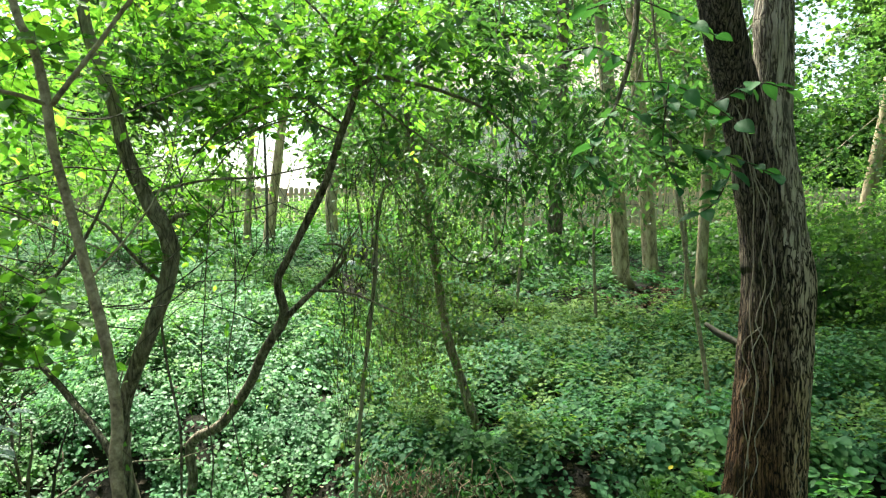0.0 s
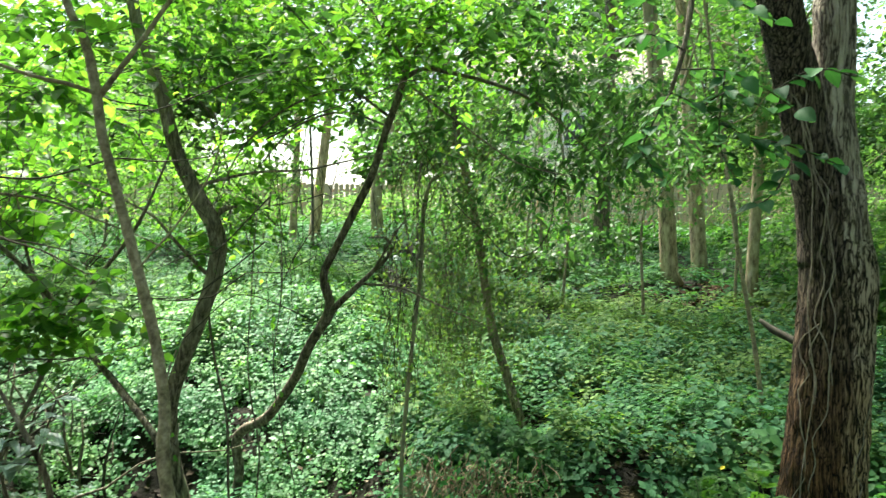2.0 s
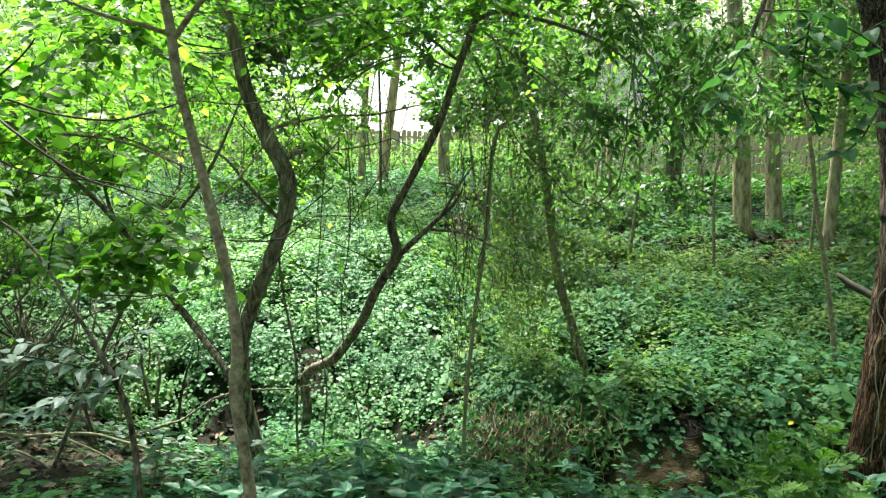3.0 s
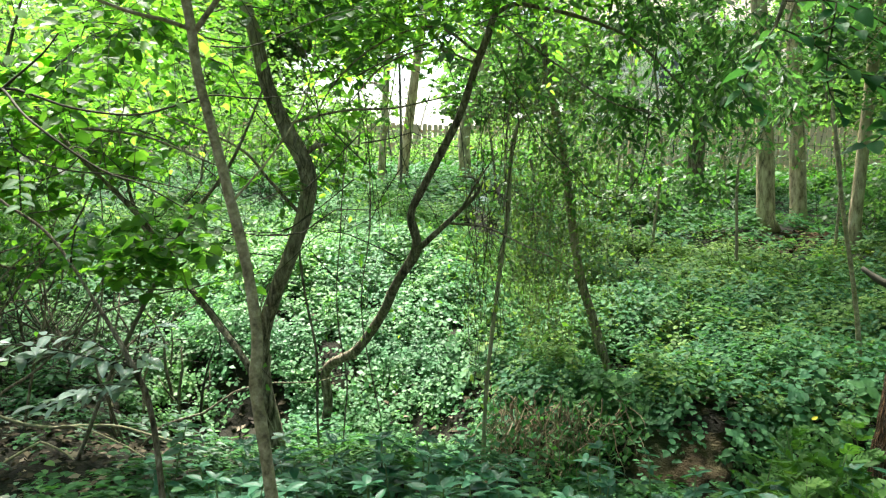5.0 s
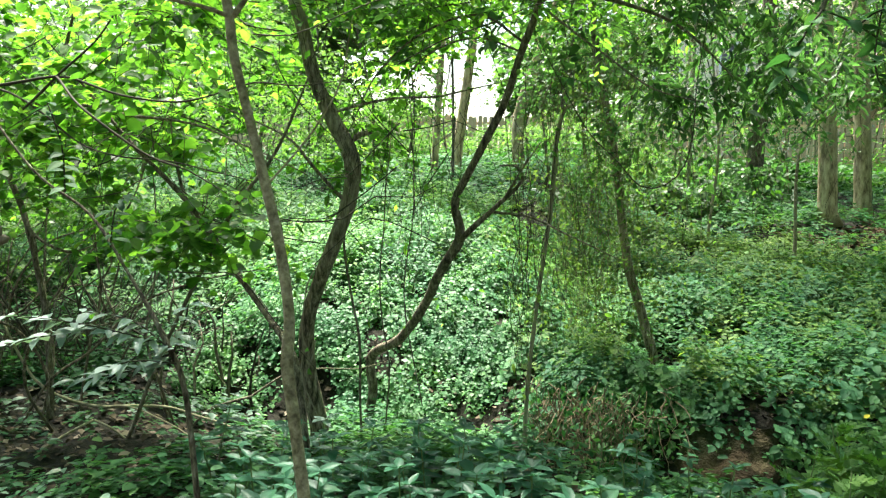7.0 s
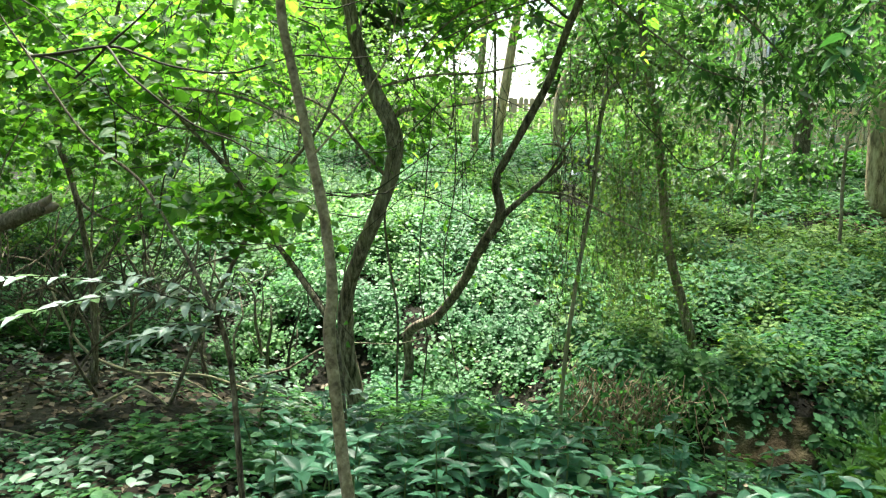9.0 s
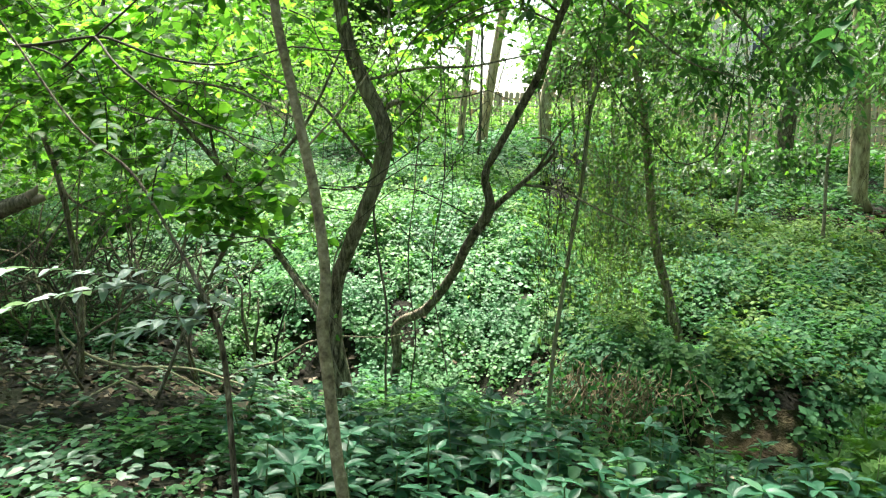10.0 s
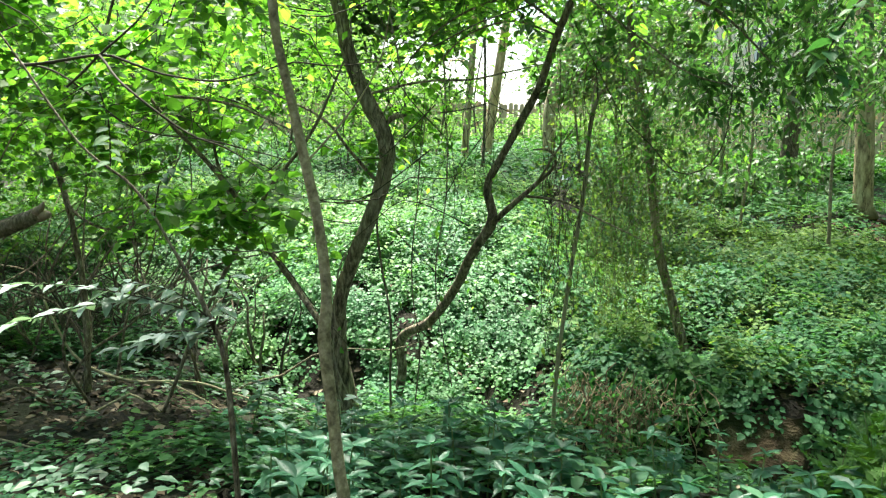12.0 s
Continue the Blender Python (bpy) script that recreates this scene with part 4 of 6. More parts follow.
slope_tree("pale_tree", "slim pale tree among undergrowth", [(3.97, 13, 0.8), (3.98, 13, 1.1), (4.02, 13, 1.96), (4.13, 13, 3.71)], [0.15, 0.11, 0.10, 0.10], BARK_PALE, 53, [((4.3, 13, 6.6), (2.0, 2.0, 1.7), 170), ((4.6, 12.4, 4.1), (1.2, 0.9, 0.8), 70)])
# both blobs beyond x 3 are added overhead to darken ground before the fence
slope_tree("dark_tree", "dark ivy-clad trunk in front of the fence", [(2.23, 17, 1.3), (2.24, 17, 1.6), (2.29, 17, 2.76), (2.35, 17, 4.36)], [0.25, 0.19, 0.18, 0.17], BARK_DARK, 54, [((2.3, 17, 8), (2.8, 2.5, 2.4), 220), ((5.2, 17.5, 7.8), (3.6, 2.4, 1.5), 900), ((3.4, 19.5, 7.6), (3.4, 2.0, 1.5), 700)])
slope_tree("thin_tree", "thin leaning sapling in the undergrowth", [(2.27, 7.2, -0.1), (2.27, 7.2, 0.31), (2.2, 7.2, 0.84), (2.08, 7.2, 1.51), (1.96, 7.2, 2.38)], [0.03, 0.024, 0.022, 0.02, 0.017], BARK_THIN, 56, [((1.9, 7.2, 4.2), (1.2, 1.0, 0.8), 50)], leaf=0.085, mat=LEAF_CROWN)
slope_tree("grey_tree", "grey tree trunk against the bright sky", [(-3.5, 15, 1.6), (-3.48, 15, 2.02), (-3.41, 15, 3.73)], [0.10, 0.075, 0.07], BARK_PALE, 57, [((-3.9, 15, 7.6), (2.2, 2.0, 1.4), 70)])
slope_tree("grey_tree", "leaning grey trunk against the bright sky", [(-3.3, 16, 1.7), (-3.28, 16, 2.1), (-3.08, 16, 3.77)], [0.15, 0.12, 0.10], BARK_PALE, 58, [((-2.8, 16, 7.8), (2.2, 2.0, 1.4), 60)])
slope_tree("grey_tree", "grey leaning tree on the bank", [(-1.96, 15, 1.5), (-1.95, 15, 1.82), (-1.97, 15, 2.72), (-1.55, 15, 4.03)], [0.17, 0.13, 0.12, 0.11], BARK_PALE, 59, [((-1.2, 15, 7.4), (1.8, 1.8, 1.4), 70), ((-1.0, 14.8, 4.3), (0.9, 0.7, 1.0), 90)])
slope_tree("grey_tree", "grey trunk at the wood's edge", [(8.0, 16, 1.2), (8.0, 16, 2.15), (8.32, 16, 3.76)], [0.2, 0.16, 0.15], BARK_PALE, 60, [((8.4, 16, 6.5), (2.8, 2.2, 2.6), 220), ((7.4, 15, 4.2), (1.4, 1.0, 1.2), 110)])
for k, (x, y, w) in enumerate(((1.02, 16.3, 0.045), (0.8, 16.6, 0.03), (0.68, 16.5, 0.03))):
    slope_tree("stump_pole", "short bare pale pole among ferns", [(x, y, 0.8), (x, y, 1.0), (x + (0.04 if k else 0), y, 1.62 - 0.1 * k)], [w * 1.2, w, w], VINE_DRY, 61 + k, [], limbs=0, sides=8)

# woods beyond the fence, and mostly unseen trees around, added to block light
far_rng = random.Random(77)
WOODS = [(-24, 28), (-20, 31), (-16, 28.5), (-12.5, 31), (9.8, 29), (10.4, 33), (17.5, 29), (20, 32), (22, 29), (-29, 25), (27, 26), (5.6, 50), (14, 53), (-26, 42), (-17, 44), (26, 44)]
SHADE_TREES = [(8.5, 3.5), (9.5, 6.5), (7.5, -3.5), (10.5, 11), (14.5, 8), (3, -5), (-2.5, -5), (16, 13), (-5, -5), (0.5, -6), (6, -3), (8, 1), (-8, -1), (-9, -6), (-3, -9), (4, -7), (9, -5), (13, 3), (11, 9), (-14, 0), (-16, 9), (12, 15), (-14, 19), (-19, 14)]
for k, (x, y) in enumerate(WOODS + SHADE_TREES):
    g = float(ground_z(x, y))
    h = far_rng.uniform(6, 8)
    blobs = [((x + far_rng.uniform(-1.5, 1.5), y + far_rng.uniform(-1, 1), g + h * f), (3.2, 2.6, 1.9), (80 if x < -10 else 170) if k < len(WOODS) else 95) for f in (0.45, 0.75, 1.05, 1.35)]
    slope_tree("woodland_tree", "tall leafy green tree; those around the camera are added for shade", [(x, y, g), (x, y, g + 1), (x + 0.2, y, g + 3), (x + 0.1, y, g + h * 0.75)], [0.3, 0.22, 0.2, 0.17], BARK_DARK if k % 2 else BARK_PALE, 100 + k, blobs, leaf=0.21 if k < len(WOODS) else 0.24, mat=LEAF_FAR, limbs=3, sides=10, count=10)


# the wood closes behind the nearer trees
far_woods = thing("far_woods", (0, 34, 2.1), "distant mixed green woodland behind the fence", "trees", kind="stuff")
far_blobs = []
for k in range(96):
    a = far_rng.uniform(0.27, 0.85) if k % 2 else far_rng.uniform(-0.95, -0.26)
    rise = far_rng.uniform(0, 12)
    if 0.34 < a < 0.5:
        rise *= 0.18
    if -0.8 < a < -0.45:
        rise *= 0.25
    far_blobs.append(((a * 34, 34 + far_rng.uniform(-2, 2.5), 4.0 + rise), (2.8, 1.6, 2.4), 170))
for k in range(7):
    far_blobs.append((((-0.12 + 0.13 * k / 6) * 33, 33 + far_rng.uniform(-1, 1.5), 4.6 + far_rng.uniform(0, 2.4)), (1.5, 1.2, 1.8), 110))
for k in range(14):
    far_blobs.append((((0.0 + 0.26 * k / 13) * 50, 50.5, 12.5 + far_rng.uniform(0, 5)), (3.2, 1.6, 3.0), 200))
foliage("crowns", far_woods, 90, far_blobs, 0.9, 5, 0.5, LEAF_FAR, BLADE_FAR, droop=0.4)


def understory(x, y, top, seed, blobs, mat, leaf=0.09, label="slender understory tree with a spreading leafy crown"):
    g = float(ground_z(x, y))
    r = random.Random(seed)
    return slope_tree("understory_tree", label, [(x, y, g), (x, y, g + 0.3), (x + r.uniform(-0.2, 0.2), y, g + 1.4), (x + r.uniform(-0.3, 0.3), y, top)], [0.034, 0.026, 0.022, 0.018], BARK_THIN if x > 0 else BARK_DARK, seed, blobs, leaf=leaf, mat=mat, limbs=5, sides=8)


for k, (x, y, lo, hi, w, n) in enumerate(((-6.8, 10.8, 2.2, 4.2, 1.4, 110), (-4.6, 21, 3.6, 5.4, 1.3, 60), (-4.0, 13.0, 2.2, 3.7, 0.8, 55), (-1.25, 13.2, 2.5, 3.7, 0.5, 60), (-0.6, 13.8, 3.0, 4.8, 0.8, 150), (-7.6, 9.2, 1.2, 3.8, 1.6, 190), (-6.2, 13.4, 2.2, 4.6, 1.6, 130), (-9.4, 12.2, 2.0, 4.8, 2.0, 180), (-11.5, 9.6, 1.0, 4.4, 2.0, 190), (-5.2, 13.6, 4.2, 6.2, 1.5, 90), (-2.5, 12.0, 3.9, 5.6, 1.2, 300), (-1.0, 12.0, 3.5, 5.4, 1.0, 290), (-3.9, 14.5, 4.6, 6.4, 1.1, 170),
                                                (5.6, 10.2, 1.4, 5.2, 1.0, 220), (6.9, 9.0, 1.2, 5.0, 1.2, 240), (4.4, 11.6, 2.4, 5.6, 1.0, 220), (1.2, 17.2, 1.9, 3.5, 1.1, 110), (1.1, 12.4, 2.0, 4.0, 0.8, 110), (2.1, 11.6, 1.9, 3.7, 0.7, 90), (3.5, 12.2, 2.2, 4.2, 0.7, 70), (3.1, 18.4, 1.9, 3.7, 1.2, 130), (5.2, 17.6, 1.9, 3.9, 1.2, 150), (7.0, 17.5, 1.9, 4.0, 1.3, 150), (-0.4, 17.8, 2.0, 3.5, 0.9, 70), (1.5, 21.5, 3.6, 6.4, 1.5, 110), (2.9, 19.0, 4.4, 6.8, 1.4, 130), (4.0, 20.5, 3.8, 6.4, 1.4, 150), (6.2, 6.6, 1.0, 4.5, 1.0, 200))):
    mid = (lo + hi) / 2
    understory(x, y, mid, 600 + k, [((x, y, mid), (w, w * 0.8, (hi - lo) / 2), n), ((x + 0.3, y - 0.3, hi - 0.5), (w * 1.1, w, (hi - lo) / 4), n // 3)], (LEAF_MID if -3 < x < 5 else LEAF_FAR) if y > 8 else LEAF_CROWN)


# ---- undergrowth ----
def shrub(name, place, label, seed, stems, spread, height, blobs, leaf, mat, count=8, bark=TWIG, shape=BLADE_MID, length=0.3, droop=0.35, wood=TWIG):
    """A bush: several stems from one base and leafy twigs."""
    t = thing(name, place, label, "shrub", GROUPS.get(name, ""))
    r = random.Random(seed)
    for _ in range(stems):
        a = r.uniform(0, 6.28)
        stem("stem", grown(r, (r.uniform(-0.15, 0.15), r.uniform(-0.15, 0.15), -0.05), (math.cos(a) * spread, math.sin(a) * spread, 1), height * r.uniform(0.6, 1.15), 6, 0.34), [0.011, 0.010, 0.009, 0.007, 0.006, 0.004, 0.002], bark, t, sides=6, step=0.1)
    foliage("leaves", t, seed, blobs, length, count, leaf, mat, shape, droop=droop, wood=wood)
    return t


def on_ground(x, y):
    return (x, y, float(ground_z(x, y)))


# bushes to the left, near and far
shrub("honeysuckle", on_ground(-3.1, 5.5), "arching green shrub with dark tangled stems", 215, 3, 0.5, 2.2, [((-2.4, 4.5, 1.4), (0.6, 0.5, 0.4), 50), ((-2.9, 4.4, 1.9), (0.6, 0.5, 0.5), 80)], 0.088, LEAF_CROWN, 9, bark=BARK_DARK, shape=BLADE_HEX)
shrub("honeysuckle", on_ground(-3.7, 4.9), "arching green shrub with dark tangled stems", 202, 6, 0.5, 2.6, [((-3.6, 5.0, 1.5), (0.8, 0.6, 0.6), 80), ((-3.9, 4.8, 2.4), (0.9, 0.6, 0.6), 110)], 0.088, LEAF_CROWN, 9, bark=BARK_DARK, shape=BLADE_HEX)
shrub("honeysuckle", on_ground(-6.2, 6.3), "dense shrub over bare tangled brush", 203, 8, 0.6, 2.8, [((-6.1, 6.3, 1.3), (1.2, 0.8, 0.7), 190), ((-5.9, 6.5, 2.4), (1.3, 0.9, 0.8), 210)], 0.072, LEAF_CROWN, 11, bark=BARK_DARK)
shrub("honeysuckle", on_ground(-7.2, 7.6), "dense shrub over bare tangled brush", 204, 8, 0.6, 2.6, [((-7.2, 7.6, 1.3), (1.2, 0.8, 0.7), 190), ((-7.0, 7.7, 2.4), (1.3, 0.9, 0.8), 190)], 0.072, LEAF_CROWN, 11, bark=BARK_DARK)
for k, (x, y, h) in enumerate(((-6.2, 8.0, 1.3), (-7.8, 8.2, 1.8), (-7.2, 6.8, 1.2), (4.9, 12.6, 1.5), (5.2, 9.2, 1.3), (-0.4, 16.0, 0.9), (6.4, 13.5, 1.6), (-7.5, 10, 3.2), (-5.5, 11, 3.0), (-9.5, 13, 3.6), (-7, 15, 3.6), (-11, 16, 4), (-4.6, 13.5, 1.6), (-9, 19, 3.6), (-13, 12, 4), (-6.6, 19.5, 2.0), (6.5, 10, 2.2), (7.5, 12.5, 3.0), (5.2, 11.5, 1.4), (6.2, 15.5, 1.8), (9.5, 12, 3.4), (5.5, 19, 1.6), (0.2, 20, 1.0), (-1.2, 19, 1.2), (-9.5, 24.5, 2.4), (-7.6, 24.8, 2.2), (-5.8, 24.6, 1.3), (-3.8, 24.8, 1.3), (-2.2, 24.4, 1.5), (9.5, 24.6, 1.7), (12.5, 24.4, 2.2), (8.2, 20, 1.6), (10.8, 20, 2.0), (-8.6, 22.0, 2.0), (-7.0, 21.6, 1.8), (-5.6, 22.0, 1.1), (-4.4, 21.6, 0.9), (-3.1, 22.0, 1.0), (-2.0, 21.7, 1.1), (-0.8, 22.2, 1.6))):
    g = float(ground_z(x, y))
    shrub("bush", (x, y, g), "bright green bush on the slope", 220 + k, 5, 0.5, h * 0.8, [((x, y, g + h * 0.45), (1.3, 1.1, h * 0.4), 60 + int(30 * h)), ((x + 0.4, y, g + h * 0.8), (1.1, 1.0, h * 0.3), 40 + int(28 * h))], 0.085, LEAF_FAR, 9, BARK_DARK, BLADE_FAR, 0.4, wood=None)

# dark hedge of broad leaves in front of the fence, and arching bushes between the trunks
for k, (x, y, h, w) in enumerate(((-0.3, 20.5, 0.5, 1.5), (1.6, 20.0, 0.6, 1.6), (3.6, 20.5, 0.55, 1.6), (5.6, 20.0, 0.6, 1.6), (7.6, 20.4, 0.8, 1.7), (9.8, 20.2, 0.9, 1.7), (12.0, 20.6, 1.0, 1.8), (-2.0, 20.8, 0.6, 1.4))):
    g = float(ground_z(x, y))
    shrub("hedge_bush", (x, y, g), "dark green dense bush below the wooden fence", 330 + k, 5, 0.5, h * 0.8, [((x, y, g + h * 0.35), (w, 1.0, h * 0.45), 190), ((x + 0.3, y, g + h * 0.75), (w * 0.8, 0.9, h * 0.3), 90)], 0.15, LEAF_DARK, 8, BARK_DARK, BLADE_FAR, 0.4, wood=None)
for k, (x, y, h, w) in enumerate(((1.5, 14.6, 0.9, 0.8), (4.6, 14.2, 1.1, 0.9), (5.6, 15.2, 1.2, 1.0), (6.8, 14.0, 1.3, 1.0), (2.0, 16.4, 0.9, 0.9), (4.4, 11.2, 0.9, 0.7), (5.4, 12.0, 1.0, 0.8), (0.6, 15.0, 0.6, 0.7), (8.2, 13.0, 1.5, 1.1))):
    g = float(ground_z(x, y))
    shrub("arching_bush", (x, y, g), "arching green bush among the trunks on the slope", 350 + k, 6, 0.6, h, [((x, y, g + h * 0.4), (w, w * 0.8, h * 0.45), 60), ((x + 0.2, y - 0.2, g + h * 0.85), (w * 0.9, w * 0.7, h * 0.25), 50)], 0.13, LEAF_MID, 10, BARK_DARK, BLADE_MID, 0.5, 0.7)

# shrubs that close the clearing on its far side
for k, (x, y, z, w) in enumerate(((-4.9, 5.7, 2.5, 0.9), (-5.9, 5.4, 2.3, 1.0), (-4.4, 6.7, 2.3, 0.9), (-5.6, 7.0, 2.6, 1.0), (-6.6, 5.9, 1.8, 0.9), (-4.6, 4.6, 2.9, 0.9))):
    g = float(ground_z(x, y))
    shrub("honeysuckle", (x, y, g), "arching green shrub over a dark tangle of stems", 370 + k, 4, 0.3, z - g, [((x, y, z), (w, w * 0.8, 0.55), 95), ((x + 0.2, y, z - 0.6), (w * 0.8, w * 0.7, 0.5), 45)], 0.088, LEAF_CROWN, 9, BARK_DARK, BLADE_HEX)

# tangle of dead brush at the left edge of the clearing
brush = thing("brush_pile", on_ground(-4.9, 6.6), "tangle of bare grey dead brush on leaf litter", "brush")
rb = np.random.default_rng(9)
nb = 900
b0 = np.stack([rb.uniform(-7.4, -3.8, nb), rb.uniform(5.7, 7.3, nb), np.zeros(nb)], -1)
b0[:, 2] = ground_z(b0[:, 0], b0[:, 1]) + rb.uniform(0, 0.3, nb)
bw = unit(rb.normal(0, 1, (nb, 3)) * (1, 0.6, 0.5) + (0, 0, 0.45)) * rb.uniform(0.3, 1.2, (nb, 1))
sb = np.linspace(0, 1, 6)
bl = b0[:, None] + bw[:, None] * sb[None, :, None] + np.cumsum(rb.normal(0, 0.03, (nb, 6, 3)), 1)
bl[..., 2] = np.maximum(bl[..., 2], ground_z(bl[..., 0], bl[..., 1]) + 0.005)
p, t = twigs(bl - np.array(brush.location), rb.uniform(0.002, 0.006, nb))
for k in range(40):
    stem("branch", [Vector(q) - brush.location for q in bl[k]], [0.012, 0.010, 0.009, 0.007, 0.005, 0.003], TWIG_GREY, brush, sides=6, step=0.1, rough=0.15)
for k in range(40):
    q = Vector((rb.uniform(-6.2, -2.9), rb.uniform(5.8, 6.9), 0))
    q.z = float(ground_z(q.x, q.y)) - 0.03
    lean = rb.normal(0, 0.28, 2)
    tall = rb.uniform(0.35, 0.95)
    pts = [q + Vector((lean[0] * f * f * tall + rb.normal(0, 0.03), lean[1] * f * tall, f * tall)) - brush.location for f in (0, 0.25, 0.5, 0.75, 1)]
    w = rb.uniform(0.007, 0.017)
    stem("branch", pts, [w, w * 0.9, w * 0.75, w * 0.55, w * 0.3], BARK_DARK if k % 3 else TWIG_GREY, brush, sides=6, step=0.12, rough=0.15)
tagged(linked("dead_brushwood", mesh_many(p, t), TWIG_GREY, brush), kind="stuff")

# pale leaf tones, with whitish sky sheen put into the lightest
LEAF_PALE = leaf_material("leaf_pale", (0.0275, 0.07387, 0.0408), (0.055, 0.1231, 0.0744), (0.120, 0.185, 0.135), (1.3, 1.5, 0.7), 0.24, 0.42, gloss=0.25)

# ground cover
def cover(name, label, seed, n, xr, yr, inside, height, leaf, per, mat, shape, lift=0.25, rise=0.0, gap=-0.45):
    """Low plants: a whorl of leaves on each short stem."""
    rng = np.random.default_rng(seed)
    x, y = rng.uniform(*xr, n), rng.uniform(*yr, n)
    keep = inside(x, y, rng.uniform(0, 1, n))
    x, y = x[keep], y[keep]
    hollow = np.sin(x * 3.1 + 1.7 * np.sin(y * 2.3 + seed)) * np.sin(y * 3.7 + 1.3 * np.sin(x * 2.9)) + 0.6 * np.sin(x * 7.3 + y * 5.1) * np.sin(y * 8.3 - x * 2.2)
    hollow = hollow + 0.55 * np.sin(x * 15.0 + 2.1 * np.sin(y * 6.1)) * np.sin(y * 13.0 + 1.9 * np.sin(x * 5.3 + seed))
    keep = hollow + rng.normal(0, 0.3, len(x)) > gap
    x, y = x[keep], y[keep]
    n = len(x)
    patch = 0.3 * np.clip(hollow[keep], -0.8, 1.2) + 0.65 + 0.5 * (np.sin(x * 1.9 + 1.3 * np.sin(y * 1.1)) * np.sin(y * 1.7 + seed)) + 0.25 * rng.normal(size=n)
    h = height * np.clip(patch, 0.15, 1.6)
    z = ground_z(x, y) + h
    a = rng.uniform(0, 6.28, (n, 1)) + np.arange(per)[None] * (6.283 / per) + rng.normal(0, 0.3, (n, per))
    ways = np.stack([np.cos(a), np.sin(a), rng.normal(rise, lift, (n, per))], -1)
    gx, gy = (ground_z(x + 0.1, y) - ground_z(x - 0.1, y)) / 0.2, (ground_z(x, y + 0.1) - ground_z(x, y - 0.1)) / 0.2
    gx, gy = np.clip(gx, -0.9, 0.9), np.clip(gy, -0.9, 0.9)
    ways[..., 2] += 0.8 * (gx[:, None] * ways[..., 0] + gy[:, None] * ways[..., 1])
    at = np.stack([x, y, z], -1)[:, None] + ways * 0.012 + np.stack([0 * a, 0 * a, -rng.uniform(0, 0.5, (n, per)) * h[:, None]], -1)
    tops = rng.normal(0, 0.12, (n, per, 3)) + np.stack([-0.35 * np.cos(a) * ways[..., 2], -0.35 * np.sin(a) * ways[..., 2], np.ones_like(a)], -1) + rng.normal(0, 0.12, (n, per, 3)) - 0.8 * np.stack([gx, gy, 0 * gx], -1)[:, None]
    sizes = (leaf * rng.uniform(0.45, 1.45, (n, 1)) * rng.uniform(0.65, 1.2, (n, per))).ravel()
    p, t = blades(at.reshape(-1, 3), ways.reshape(-1, 3), tops.reshape(-1, 3), sizes, shape, 1.0)
    ob = tagged(linked(name, mesh_many(p, t), mat), label, "plants", kind="stuff")
    return ob


def in_view(x, y, grow=0.3):
    return (x > -0.95 * y - grow) & (x < 0.62 * y + grow)


def bare_patch(x, y):
    """Leaf litter round the feet of the pale trees."""
    return (np.hypot((x - 3.1) / 0.95, (y - 13.2) / 0.55) < 1 + 0.25 * np.sin(x * 5 + y * 3)) | (np.hypot((x - 4.2) / 0.6, (y - 14.4) / 0.4) < 1)


def hollow_bank(x, y):
    """The washed-out hollow beside the bent tree, bare of plants."""
    return np.hypot((x + 2.5) / 0.3, (y - 6.35) / 0.3) < 1


def scrap_spot(x, y):
    """A thin spot in the plants round the white scrap."""
    return np.hypot((x + 1.2) / 0.3, (y - 10.9) / 0.9) < 1


def trunk_foot(x, y):
    """Low growth in front of the draped trunk."""
    return (np.abs(x - 0.28) < 0.24) & (y > 6.15) & (y < 7.75)


def bank_top(x, y):
    """The crumbling lip over the bare clay."""
    return (x > 0.25) & (x < 1.25) & (y < 6.5)


def noise_patch(x, y):
    return np.sin(x * 6.1 + 2 * np.sin(y * 4.3)) * np.sin(y * 7.7 + x * 2.2)


def litter_strip(x, y):
    """The open middle of the clearing, where dead leaves lie bare."""
    return (x > -4.5 + 0.2 * np.sin(y * 5)) & (x < -2.4 + 0.2 * np.sin(y * 7)) & (y > 3.8 + 0.2 * np.sin(x * 6)) & (y < 5.5)


def gully(x, y):
    return (y > 4.7) & (y < 5.95) & (x > -0.6) & (x < 1.5)


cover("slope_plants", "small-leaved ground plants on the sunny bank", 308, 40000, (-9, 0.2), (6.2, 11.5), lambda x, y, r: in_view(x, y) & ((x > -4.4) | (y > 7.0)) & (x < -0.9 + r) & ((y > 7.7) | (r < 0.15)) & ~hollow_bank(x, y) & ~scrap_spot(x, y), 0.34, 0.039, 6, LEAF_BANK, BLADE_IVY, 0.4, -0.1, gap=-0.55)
cover("slope_herbs", "leafy herbs on the bank, sunlight put in their yellow-green", 309, 20000, (-9, 0.2), (7.4, 11.5), lambda x, y, r: in_view(x, y) & (x < -0.9 + r) & (y > 7.4 + r * 1.4) & ~scrap_spot(x, y), 0.32, 0.062, 6, LEAF_SUNLIT_TONE, BLADE_FAR, 0.35)
cover("slope_plants", "dense broad-leaved ground plants on the bank", 301, 27000, (-1, 7), (6.2, 11.5), lambda x, y, r: in_view(x, y) & (x > -0.9 + r) & (y < 9.2 + r * 2.0) & ~trunk_foot(x, y) & (~bank_top(x, y) | (r < 0.3)), 0.38, 0.062, 3, LEAF_GROUND, BLADE_HEX, 0.25, -0.15, gap=-0.6)
